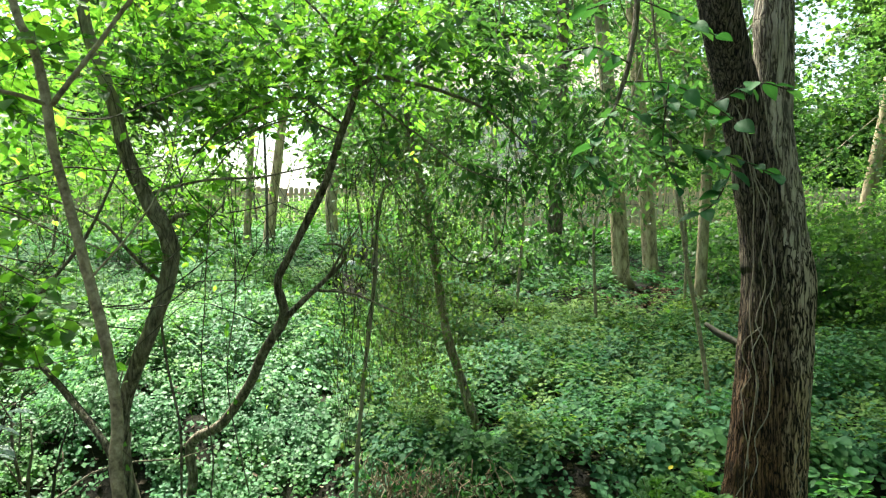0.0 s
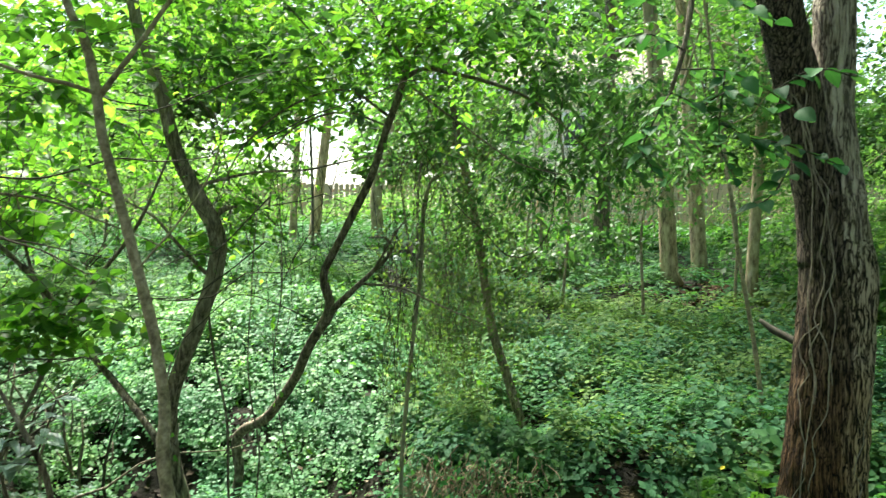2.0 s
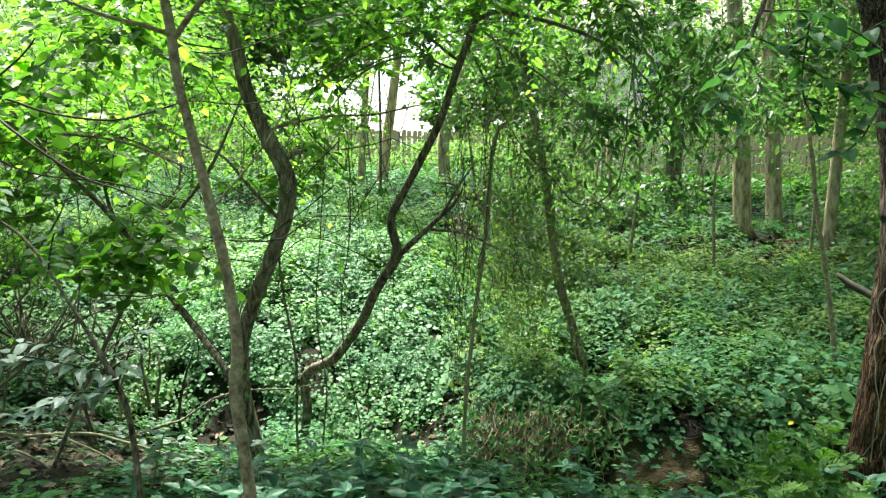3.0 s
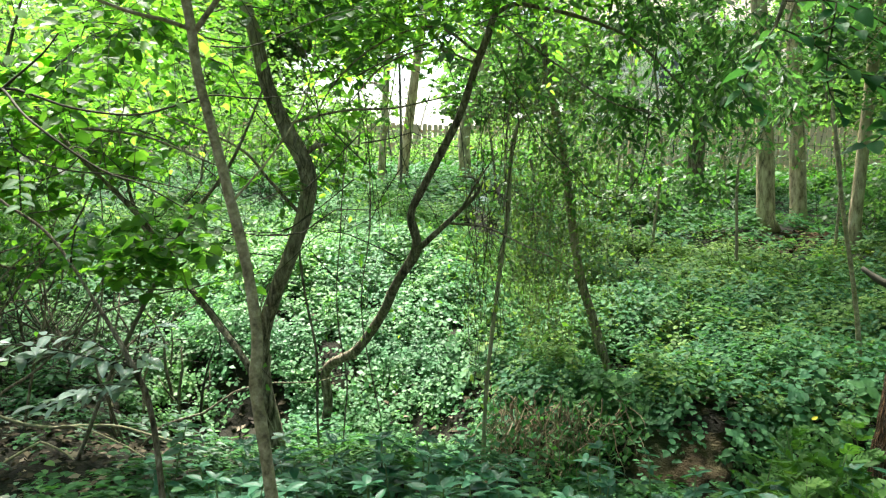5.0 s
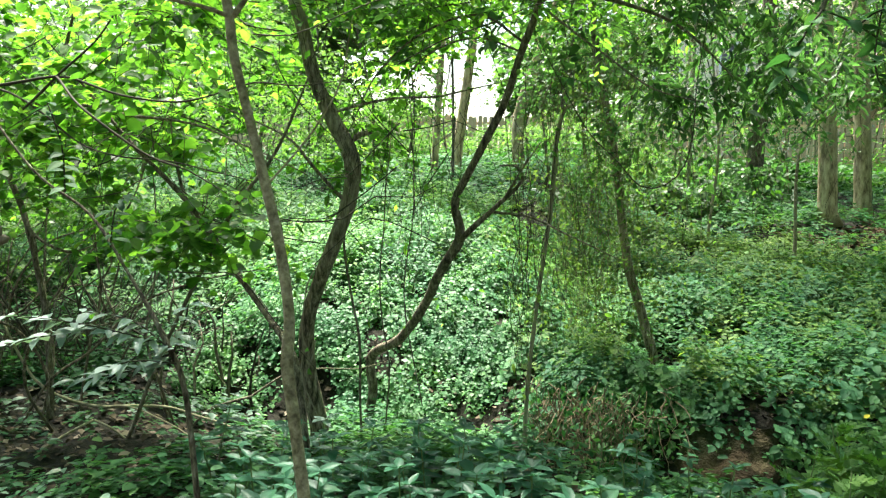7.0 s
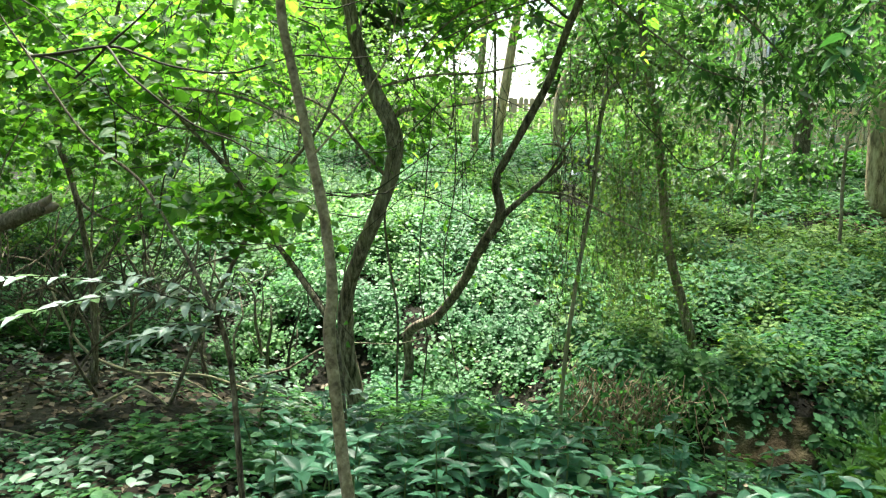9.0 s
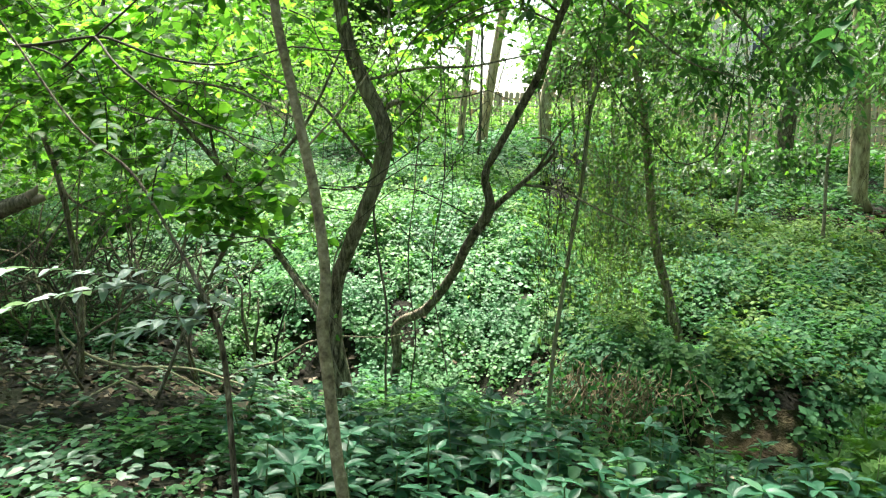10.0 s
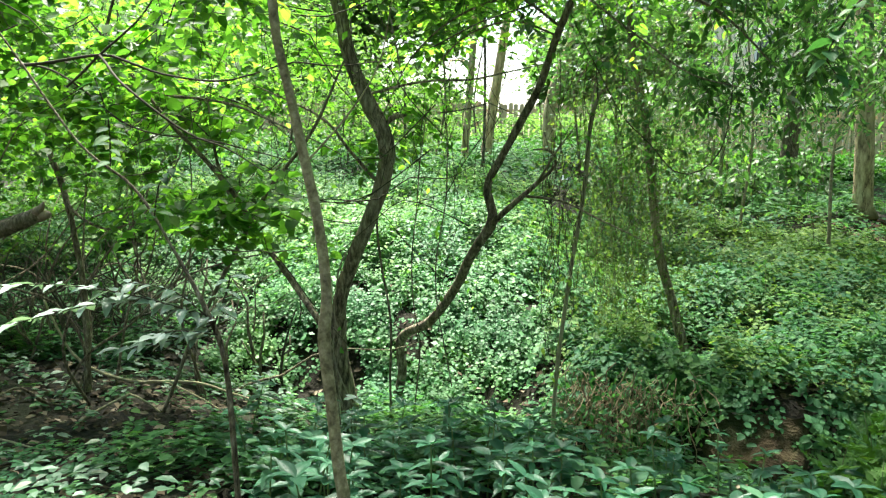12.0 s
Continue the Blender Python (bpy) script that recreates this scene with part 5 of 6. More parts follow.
cover("slope_plants", "small leafy plants between the larger ones", 311, 11000, (-1, 7), (6.2, 10.5), lambda x, y, r: in_view(x, y) & (x > -0.9 + r) & ~trunk_foot(x, y), 0.30, 0.05, 5, LEAF_HERB, BLADE_HEX, 0.3, gap=-0.5)
cover("slope_plants", "low creeping plants at the foot of the draped trunk", 316, 900, (0.02, 0.54), (6.15, 7.75), lambda x, y, r: r < 1.1, 0.07, 0.045, 5, LEAF_GROUND, BLADE_HEX, 0.3, gap=-0.9)
cover("slope_plants", "dim leafy plants under the shrubs beyond the clearing", 312, 7000, (-9.5, -3.9), (5.6, 8.6), lambda x, y, r: in_view(x, y) & (x < -3.9), 0.3, 0.075, 6, LEAF_GROUND, BLADE_FAR)
cover("slope_plants", "low leafy ground plants higher on the slope", 302, 23000, (-13, 11), (11.5, 19), lambda x, y, r: in_view(x, y) & ((x < -0.4) | ((y > 11.6 + r * 2) & ((y < 14.5) | (r < 0.5)))) & (~bare_patch(x, y) | (r < 0.3)), 0.28, 0.1, 6, LEAF_GROUND, BLADE_FAR)
cover("slope_herbs", "fine yellow-green herbs on the open slope", 307, 30000, (-0.9, 8), (7.9, 14.4), lambda x, y, r: in_view(x, y) & (y > 7.9 + r * 1.6) & (y < 11.4 + r * 2.4) & (~bare_patch(x, y) | (r < 0.1)), 0.24, 0.066, 6, LEAF_HERB, BLADE_FAR, 0.3, gap=-0.7)
cover("slope_plants", "dark ivy-like plants below the fence", 303, 8000, (-18, 16), (19, 26), lambda x, y, r: in_view(x, y), 0.4, 0.17, 6, LEAF_DARK, BLADE_FAR)
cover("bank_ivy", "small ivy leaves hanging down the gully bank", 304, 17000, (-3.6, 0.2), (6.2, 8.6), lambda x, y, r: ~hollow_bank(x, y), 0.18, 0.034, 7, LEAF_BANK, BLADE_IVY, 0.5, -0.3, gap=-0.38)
cover("gully_plants", "leafy plants along the gully edge", 305, 5200, (-2.4, 4.6), (3.2, 6.4), lambda x, y, r: (~gully(x, y) | (r < 0.08)) & ~hollow_bank(x, y), 0.24, 0.056, 7, LEAF_GROUND, BLADE_HEX, 0.2)
cover("gully_plants", "tall leafy plants at the foot of the forked tree", 314, 1500, (1.5, 4.4), (4.0, 6.4), lambda x, y, r: np.hypot(x - 1.72, y - 4.5) > 0.32, 0.45, 0.07, 5, LEAF_GROUND, BLADE_HEX, 0.25, -0.1, gap=-0.8)
cover("gully_ivy", "small ivy leaves creeping over the eroded gully bank", 310, 5200, (-0.6, 1.6), (4.9, 6.3), lambda x, y, r: ((r < 0.25) | (noise_patch(x, y) > 0.1)) & ((x < 0.3) | (x > 1.15) | (r < 0.55)), 0.07, 0.05, 5, LEAF_GROUND, BLADE_HEX, 0.5, -0.3)
cover("clearing_plants", "scattered pale-leaved plants in leaf litter", 306, 1150, (-7, -1.2), (2.2, 6.2), lambda x, y, r: in_view(x, y, 1.0) & ~hollow_bank(x, y) & (~litter_strip(x, y) | (r < 0.25)) & ((y > 3.3) | (x > -1.2) | (r < 0.8)), 0.2, 0.07, 5, LEAF_PALE, BLADE_FINE, 0.12)
cover("clearing_plants", "small dark green seedlings in leaf litter", 313, 3400, (-7, -1.0), (2.2, 6.2), lambda x, y, r: in_view(x, y, 1.0) & ~hollow_bank(x, y) & (~litter_strip(x, y) | (r < 0.4)), 0.12, 0.046, 5, LEAF_GROUND, BLADE_HEX, 0.15)

# dead leaves on the ground
rl = np.random.default_rng(12)
nl = 48000
lx, ly = rl.uniform(-8, 6, nl), rl.uniform(-5, 7.4, nl)
la = rl.uniform(0, 6.28, nl)
p, t = blades(np.stack([lx, ly, ground_z(lx, ly) + rl.uniform(0.004, 0.03, nl)], -1), np.stack([np.cos(la), np.sin(la), rl.normal(0, 0.2, nl)], -1), rl.normal(0, 0.45, (nl, 3)) + (0, 0, 1), rl.uniform(0.03, 0.08, nl), BLADE_FAR, 1.3)
tagged(linked("leaf_litter", mesh_many(p, t), LEAF_DRY), "brown fallen dead leaves covering the clearing", "leaf litter", kind="stuff")

LEAF_BROWN = litter_material("leaf_brown", [(0.0, (0.022, 0.012, 0.006)), (0.5, (0.055, 0.031, 0.016)), (1.0, (0.12, 0.075, 0.042))])
nb = 5200
bx, by = rl.uniform(1.6, 5.4, nb), rl.uniform(11.9, 15.0, nb)
keep = bare_patch(bx, by)
bx, by, nb = bx[keep], by[keep], int(keep.sum())
ba = rl.uniform(0, 6.28, nb)
p, t = blades(np.stack([bx, by, ground_z(bx, by) + rl.uniform(0.004, 0.05, nb)], -1), np.stack([np.cos(ba), np.sin(ba), rl.normal(0, 0.3, nb)], -1), rl.normal(0, 0.4, (nb, 3)) + (0, -0.2, 1), rl.uniform(0.06, 0.13, nb), BLADE_MID, 1.3)
tagged(linked("leaf_litter", mesh_many(p, t), LEAF_BROWN), "reddish brown dead leaves round the pale trunks", "leaf litter", kind="stuff")

# broad-leaved plants close to the camera, each blade a part
def blade_mesh(name, broad, curl):
    """A full leaf blade, 1 m long, scaled where it is used: ribbed along the middle, drooping to its tip."""
    nx, ny = 7, 2
    verts, faces = [], []
    for i in range(nx):
        s = i / (nx - 1)
        w = broad * (math.sin(math.pi * min(1, s * 0.98 + 0.02)) ** 0.75) * (1.15 - 0.55 * s)
        for j in range(-ny, ny + 1):
            q = j / ny
            verts.append((s, q * w, 0.13 * abs(q) * w * 2 - curl * s * s + 0.012 * math.sin(s * 22) * abs(q)))
    m = 2 * ny + 1
    for i in range(nx - 1):
        for j in range(m - 1):
            faces.append((i * m + j, (i + 1) * m + j, (i + 1) * m + j + 1, i * m + j + 1))
    me = mesh_of(verts, faces)
    me.name = name
    me.materials.append(LEAF_BLADE)
    return me


BLADES = [blade_mesh("leaf", 0.25, 0.18), blade_mesh("leaf", 0.22, 0.34), blade_mesh("leaf", 0.28, 0.08)]


def add_leaf(parent, place, turn, rise, size, r, roll=0.0):
    ob = new("leaf", r.choice(BLADES))
    ob.parent = parent
    ob.location, ob.rotation_euler, ob.scale = place, (roll, -rise, turn), (size, size, size)
    return ob


def broad_plant(x, y, height, tiers, size, seed, label="broad-leaved green woodland herb", group="broad-leaved herbs"):
    """An upright herb: one stem, pairs of leaves up it, a rosette on top."""
    r = random.Random(seed)
    base = on_ground(x, y)
    t = thing("woodland_herb", base, label, "plant", group)
    lean = (r.uniform(-0.06, 0.06), r.uniform(-0.06, 0.06))
    stem("stem", [(0, 0, -0.03), (lean[0] * 0.4, lean[1] * 0.4, height * 0.5), (lean[0], lean[1], height)], [0.005, 0.004, 0.003], STEM_GREEN, t, sides=5, step=0.08)
    turn = r.uniform(0, 6.28)
    for k in range(tiers):
        f = 1 - 0.17 * k
        n = 5 if k == 0 else 3
        for j in range(n):
            add_leaf(t, (lean[0] * f, lean[1] * f, height * f), turn + j * 6.283 / n + r.gauss(0, 0.2), r.uniform(0.0, 0.55) if k == 0 else r.uniform(-0.2, 0.3), size * r.uniform(0.75, 1.1) * (1 + 0.12 * k), r, r.gauss(0, 0.2))
        turn += 1.57 + r.gauss(0, 0.2)
    return t


rp = random.Random(40)
spots = []
while len(spots) < 150:
    y = rp.uniform(2.35, 4.3)
    x = rp.uniform(-0.52 * y, 0.42 * y)
    if all((x - a) ** 2 + (y - b) ** 2 > 0.10 ** 2 for a, b in spots):
        spots.append((x, y))
for k, (x, y) in enumerate(spots):
    broad_plant(x, y, rp.uniform(0.22, 0.5) - 0.05 * (y - 2.4), 3 if k % 3 else 4, rp.uniform(0.065, 0.115), 500 + k)


# ---- single things near the camera ----
# sapling with pale leaves, the sky's sheen put into their colour
SAP = on_ground(-1.12, 2.34)
sapling = thing("leafy_sapling", SAP, "thin bending sapling with broad leaves, sky sheen put in their pale colour", "sapling")
stem("stem", from_base([(-1.12, 2.34, SAP[2] - 0.03), (-1.18, 2.35, 0.44), (-1.23, 2.35, 0.87), (-1.3, 2.35, 1.04), (-1.45, 2.4, 1.22), (-1.66, 2.5, 1.4), (-1.87, 2.5, 1.54), (-2.12, 2.5, 1.83), (-2.35, 2.5, 2.1)], SAP), [0.010, 0.010, 0.009, 0.009, 0.005, 0.005, 0.004, 0.004, 0.002], BARK_DARK, sapling, sides=10, step=0.04, rough=0.1, grain=14)
rs = random.Random(61)
SHEEN_TONED, GREEN = [], []
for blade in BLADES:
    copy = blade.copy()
    copy.materials[0] = LEAF_SHEEN_TONE
    SHEEN_TONED.append(copy)
    copy = blade.copy()
    copy.materials[0] = LEAF_HEART
    GREEN.append(copy)
for pts in ([(-1.27, 2.35, 1.0), (-1.42, 2.27, 1.07), (-1.62, 2.2, 1.05), (-1.85, 2.12, 0.98)], [(-1.27, 2.35, 1.0), (-1.38, 2.3, 1.1), (-1.52, 2.27, 1.12)], [(-1.27, 2.35, 1.0), (-1.35, 2.25, 0.96), (-1.5, 2.2, 0.93)], [(-1.27, 2.35, 1.0), (-1.2, 2.3, 1.12), (-1.18, 2.28, 1.16)], [(-1.3, 2.33, 1.03), (-1.5, 2.2, 1.1), (-1.75, 2.1, 1.12), (-1.95, 2.05, 1.05)], [(-1.25, 2.33, 0.97), (-1.32, 2.2, 1.0), (-1.36, 2.1, 0.98)], [(-1.75, 2.5, 1.47), (-1.7, 2.42, 1.62), (-1.72, 2.38, 1.75)], [(-1.55, 2.45, 1.3), (-1.5, 2.4, 1.42), (-1.42, 2.36, 1.48)]):
    twig = stem("branch", from_base(pts, SAP), [0.003, 0.0025, 0.002, 0.0015][:len(pts)], TWIG, sapling, sides=6, step=0.05)
    line, _ = glide(from_base(pts, SAP), 0.01, 0.015)
    for k, q in enumerate(line[1:]):
        way = line[k + 1] - line[k]
        add_leaf(twig, q, math.atan2(way.y, way.x) + (0.9 if k % 2 else -0.9) + rs.gauss(0, 0.5), rs.uniform(-0.3, 0.2), rs.uniform(0.04, 0.08), rs, rs.gauss(0, 0.22)).data = rs.choice(SHEEN_TONED if pts[-1][2] < 1.3 else GREEN)


def bare_stems(name, label, base, lines, bark, category="shrub", **how):
    t = thing(name, base, label, category)
    for pts, r in lines:
        stem("stem", from_base(pts, base), r, bark, t, sides=8, step=0.05, rough=0.12, grain=10, wobble=0.01)
    return t


bare_stems("forked_shrub", "dark forked shrub stems leaning over the clearing", on_ground(-1.5, 4.1), [
    ([(-1.5, 4.1, -0.2), (-1.60, 4.15, 0.4), (-1.67, 4.2, 0.61), (-1.98, 4.4, 0.86), (-2.32, 4.6, 1.13), (-2.6, 4.75, 1.4), (-2.8, 4.9, 1.9)], [0.022, 0.02, 0.019, 0.017, 0.018, 0.012, 0.005]),
    ([(-2.95, 4.6, -0.2), (-2.75, 4.6, 0.3), (-2.56, 4.6, 0.69), (-2.32, 4.6, 1.13), (-2.19, 4.6, 1.36), (-1.92, 4.6, 1.72), (-1.75, 4.6, 2.1)], [0.012, 0.012, 0.012, 0.015, 0.012, 0.010, 0.005]),
    ([(-2.32, 4.6, 1.13), (-2.45, 4.55, 1.35), (-2.85, 4.5, 1.75), (-3.3, 4.4, 2.3)], [0.018, 0.015, 0.011, 0.004])], BARK_DARK)
bare_stems("climbing_vine", "dark woody vine snaking up through the shrubs", on_ground(-3.75, 5.0), [
    ([(-3.75, 5, -0.25), (-3.79, 5, 0.56), (-3.86, 5, 0.9), (-3.96, 5, 1.28), (-4.07, 5, 1.54), (-4, 5, 1.78), (-3.69, 5, 2.16), (-3.5, 5, 2.7)], [0.022, 0.02, 0.02, 0.022, 0.02, 0.018, 0.015, 0.008]),
    ([(-3.96, 5, 1.28), (-3.8, 4.9, 1.12), (-3.5, 4.85, 1.02), (-3.25, 4.8, 1.08)], [0.012, 0.011, 0.009, 0.004]),
    ([(-4.0, 5, 1.75), (-3.5, 4.8, 1.95), (-2.9, 4.6, 1.88), (-2.3, 4.4, 1.8), (-1.6, 4.2, 1.55)], [0.011, 0.010, 0.009, 0.007, 0.003])], BARK_DARK, "vine")
bare_stems("hanging_vine", "thin woody vine hanging into the gully", (-1.6, 5.2, -0.3), [
    ([(-1.6, 5.25, -0.35), (-1.61, 5.2, 0.04), (-1.56, 5, 0.56), (-1.67, 5, 1.13), (-1.62, 5, 1.6)], [0.008, 0.008, 0.008, 0.007, 0.004]),
    ([(-1.5, 5.3, -0.35), (-1.42, 5.2, 0.3), (-1.46, 5.1, 0.9), (-1.4, 5.1, 1.9)], [0.005, 0.005, 0.004, 0.003]),
    ([(-1.2, 5.2, 0.1), (-1.3, 5.1, 0.8), (-1.25, 5.1, 1.4), (-1.3, 5.1, 2.2)], [0.004, 0.004, 0.004, 0.002])], BARK_DARK, "vine")

bare_stems("hanging_vine", "thin dark liana looping below the canopy", (0.38, 5.0, 2.4), [
    ([(-0.5, 5.0, 2.35), (-0.29, 5.0, 1.96), (-0.18, 5.0, 1.8), (-0.05, 5.0, 1.68), (0.1, 5.0, 1.53), (0.24, 5.0, 1.54), (0.34, 5.0, 1.65), (0.38, 5.0, 1.86), (0.38, 5.0, 2.11), (0.42, 5.0, 2.45)], [0.003, 0.003, 0.0035, 0.0035, 0.004, 0.004, 0.004, 0.0035, 0.003, 0.003])], TWIG, "vine")
bare_stems("arching_branch", "dark arching bare branches hung across the shrubs", (-3.69, 5.0, 2.16), [
    ([(-3.69, 5.0, 2.16), (-3.5, 4.5, 2.06), (-3.3, 3.9, 1.97), (-2.99, 3.6, 1.93), (-2.62, 3.6, 1.98), (-2.44, 3.6, 1.94), (-2.27, 3.6, 1.89), (-1.98, 3.6, 1.86), (-1.79, 3.6, 1.9), (-1.6, 3.6, 1.95), (-1.4, 3.6, 1.94), (-1.17, 3.6, 1.96)], [0.009, 0.009, 0.008, 0.008, 0.007, 0.006, 0.005, 0.005, 0.004, 0.004, 0.003, 0.002]),
    ([(-2.8, 3.6, 1.83), (-2.7, 3.6, 1.91), (-2.62, 3.6, 1.98), (-2.45, 3.6, 2.11), (-2.36, 3.6, 2.19), (-2.2, 3.6, 2.4)], [0.006, 0.007, 0.006, 0.005, 0.004, 0.002]),
    ([(-3.3, 3.9, 1.97), (-3.05, 3.8, 1.93), (-2.85, 3.8, 1.82), (-2.64, 3.8, 1.68), (-2.44, 3.8, 1.62), (-2.17, 3.8, 1.6), (-1.91, 3.8, 1.55), (-1.68, 3.8, 1.5)], [0.006, 0.006, 0.005, 0.005, 0.004, 0.004, 0.003, 0.002]),
    ([(-2.62, 3.6, 1.98), (-2.31, 3.4, 1.8), (-2.02, 3.4, 1.62), (-1.82, 3.4, 1.56), (-1.63, 3.4, 1.46)], [0.006, 0.006, 0.005, 0.004, 0.002])], TWIG)
PALE_HERB = on_ground(-1.53, 4.3)
pale_herb = thing("woodland_herb", PALE_HERB, "woodland herb with one large whitish leaf by the gully", "plant")
stem("stem", [(0, 0, -0.03), (0.01, 0, 0.2), (0, 0.02, 0.38)], [0.005, 0.004, 0.003], STEM_GREEN, pale_herb, sides=5, step=0.08)
for turn, size, rise in ((0.2, 0.11, 0.5), (2.6, 0.09, 0.1), (4.4, 0.10, 0.2), (5.5, 0.09, -0.1)):
    add_leaf(pale_herb, (0, 0.02, 0.38), turn, rise, size, random.Random(3)).data = SHEEN_TONED[2]

# low branch of an unseen tree, broad heart-shaped leaves, joined to the big tree
low = stem("limb", from_base([(0.98, 3.9, 4.4), (0.9, 3.75, 3.4), (0.86, 3.7, 2.75), (0.80, 3.65, 2.4), (0.74, 3.6, 2.22)], BIG), [0.022, 0.018, 0.014, 0.012, 0.008], BARK_DARK, big, sides=9, step=0.05, rough=0.12, wobble=0.01)
rq = random.Random(88)
HEARTS = []
for wide, curl in ((0.40, 0.16), (0.36, 0.3), (0.43, 0.08)):
    HEARTS.append(blade_mesh("leaf", wide, curl))
    HEARTS[-1].materials[0] = LEAF_HEART
for pts in ([(0.74, 3.6, 2.22), (0.86, 3.55, 2.15), (1.02, 3.5, 2.02), (1.18, 3.45, 1.92)], [(0.78, 3.62, 2.32), (0.95, 3.55, 2.3), (1.12, 3.5, 2.2), (1.25, 3.5, 2.1)], [(0.74, 3.6, 2.22), (0.66, 3.5, 2.1), (0.6, 3.45, 1.95), (0.68, 3.4, 1.85)], [(0.8, 3.62, 2.4), (0.65, 3.55, 2.45), (0.5, 3.5, 2.42)], [(0.86, 3.7, 2.7), (1.0, 3.6, 2.6), (1.15, 3.55, 2.5)], [(0.9, 3.75, 3.3), (0.7, 3.6, 2.95), (0.55, 3.5, 2.75)], [(0.95, 3.55, 2.3), (0.9, 3.45, 2.0), (0.95, 3.4, 1.85)], [(1.02, 3.5, 2.02), (1.16, 3.42, 1.98), (1.32, 3.36, 1.9)], [(1.12, 3.5, 2.2), (1.26, 3.42, 2.28), (1.38, 3.38, 2.24)], [(0.86, 3.7, 2.75), (0.72, 3.6, 2.66), (0.6, 3.52, 2.6)], [(0.86, 3.55, 2.15), (0.94, 3.46, 2.2), (1.06, 3.4, 2.12)], [(1.18, 3.45, 1.92), (1.1, 3.38, 1.8), (1.02, 3.34, 1.74)]):
    twig = stem("twig", from_base(pts, BIG), [0.004, 0.0035, 0.003, 0.002][:len(pts)], TWIG, low, sides=5, step=0.05)
    line, _ = glide(from_base(pts, BIG), 0.01, 0.034)
    for k, q in enumerate(line[1:]):
        way = line[k + 1] - line[k]
        ob = add_leaf(low, q, math.atan2(way.y, way.x) + (0.9 if k % 2 else -0.9) + rq.gauss(0, 0.3), rq.uniform(-0.7, 0.0), rq.uniform(0.06, 0.105), rq, rq.gauss(0, 0.35))
        ob.data = rq.choice(HEARTS)

# cut log, propped on the brush
LOG = (-3.27, 4.0, 1.17)
log = thing("cut_log", LOG, "broken grey log propped up among the shrubs", "log")
stem("log_body", from_base([(-4.9, 4.4, 0.3), (-4.2, 4.1, 0.78), (-3.8, 4, 0.97), (-3.57, 4, 1.06), (-3.3, 4, 1.165)], LOG), [0.06, 0.053, 0.049, 0.047, 0.042], BARK_DARK, log, sides=22, step=0.03, rough=0.1, furrow=0.12)
stem("splinter", from_base([(-3.31, 3.98, 1.17), (-3.27, 3.975, 1.2), (-3.25, 3.97, 1.235)], LOG), [0.03, 0.02, 0.004], WOOD_CUT, log, "pale split wood", sides=7, step=0.02, rough=0.3, grain=25)
stem("splinter", from_base([(-3.31, 4.0, 1.15), (-3.25, 3.99, 1.165), (-3.21, 3.98, 1.17)], LOG), [0.036, 0.026, 0.006], WOOD_CUT, log, "pale split wood", sides=7, step=0.02, rough=0.3, grain=25)

# fallen branches on the litter
def fallen(label, lines):
    base = lines[0][0][0]
    t = thing("fallen_branch", base, label, "branch")
    for pts, r in lines:
        stem("branch", from_base(pts, base), r, VINE_DRY, t, sides=8, step=0.06, rough=0.15, grain=12, wobble=0.02)


fallen("long bare pale fallen branch curving over leaf litter", [([(-4.2, 5.1, 0.46), (-4.1, 5.1, 0.28), (-3.96, 5.1, 0.09), (-3.82, 5.1, 0.0), (-3.63, 5.1, -0.05), (-3.41, 5.1, -0.06), (-3.18, 5.1, -0.04), (-2.9, 5.1, -0.03), (-2.66, 5.1, -0.09), (-2.3, 5.0, -0.12)], [0.007, 0.009, 0.010, 0.011, 0.011, 0.011, 0.010, 0.009, 0.007, 0.004]), ([(-3.41, 5.1, -0.06), (-3.1, 4.95, 0.0), (-2.8, 4.85, -0.05), (-2.5, 4.7, -0.1)], [0.007, 0.006, 0.005, 0.003])])
fallen("short bare forked twig lying on dead leaves", [([(-3.3, 4.1, -0.16), (-3.22, 4.35, -0.07), (-3.15, 4.6, -0.01)], [0.009, 0.008, 0.007]), ([(-3.15, 4.6, -0.01), (-2.98, 4.6, -0.07), (-2.72, 4.5, -0.14)], [0.008, 0.007, 0.003])])
fallen("thin dry twig lying in the litter", [([(-3.9, 3.9, -0.08), (-3.3, 3.7, -0.04), (-2.8, 3.75, -0.08)], [0.006, 0.006, 0.003])])

yellow = leaf_material("leaf_yellow", (0.4, 0.36, 0.03), (0.45, 0.42, 0.04), (0.5, 0.46, 0.05), (1.2, 1.2, 0.6), 0.4, 0.6, True)
dropped = new("yellow_leaf", BLADES[2].copy())
dropped.data.materials[0] = yellow
dropped.matrix_world = pose(1.5, 5.6, 0.14, 25, -20, 40) @ Matrix.Scale(0.055, 4)
tagged(dropped, "single yellow leaf caught on green plants", "leaf")

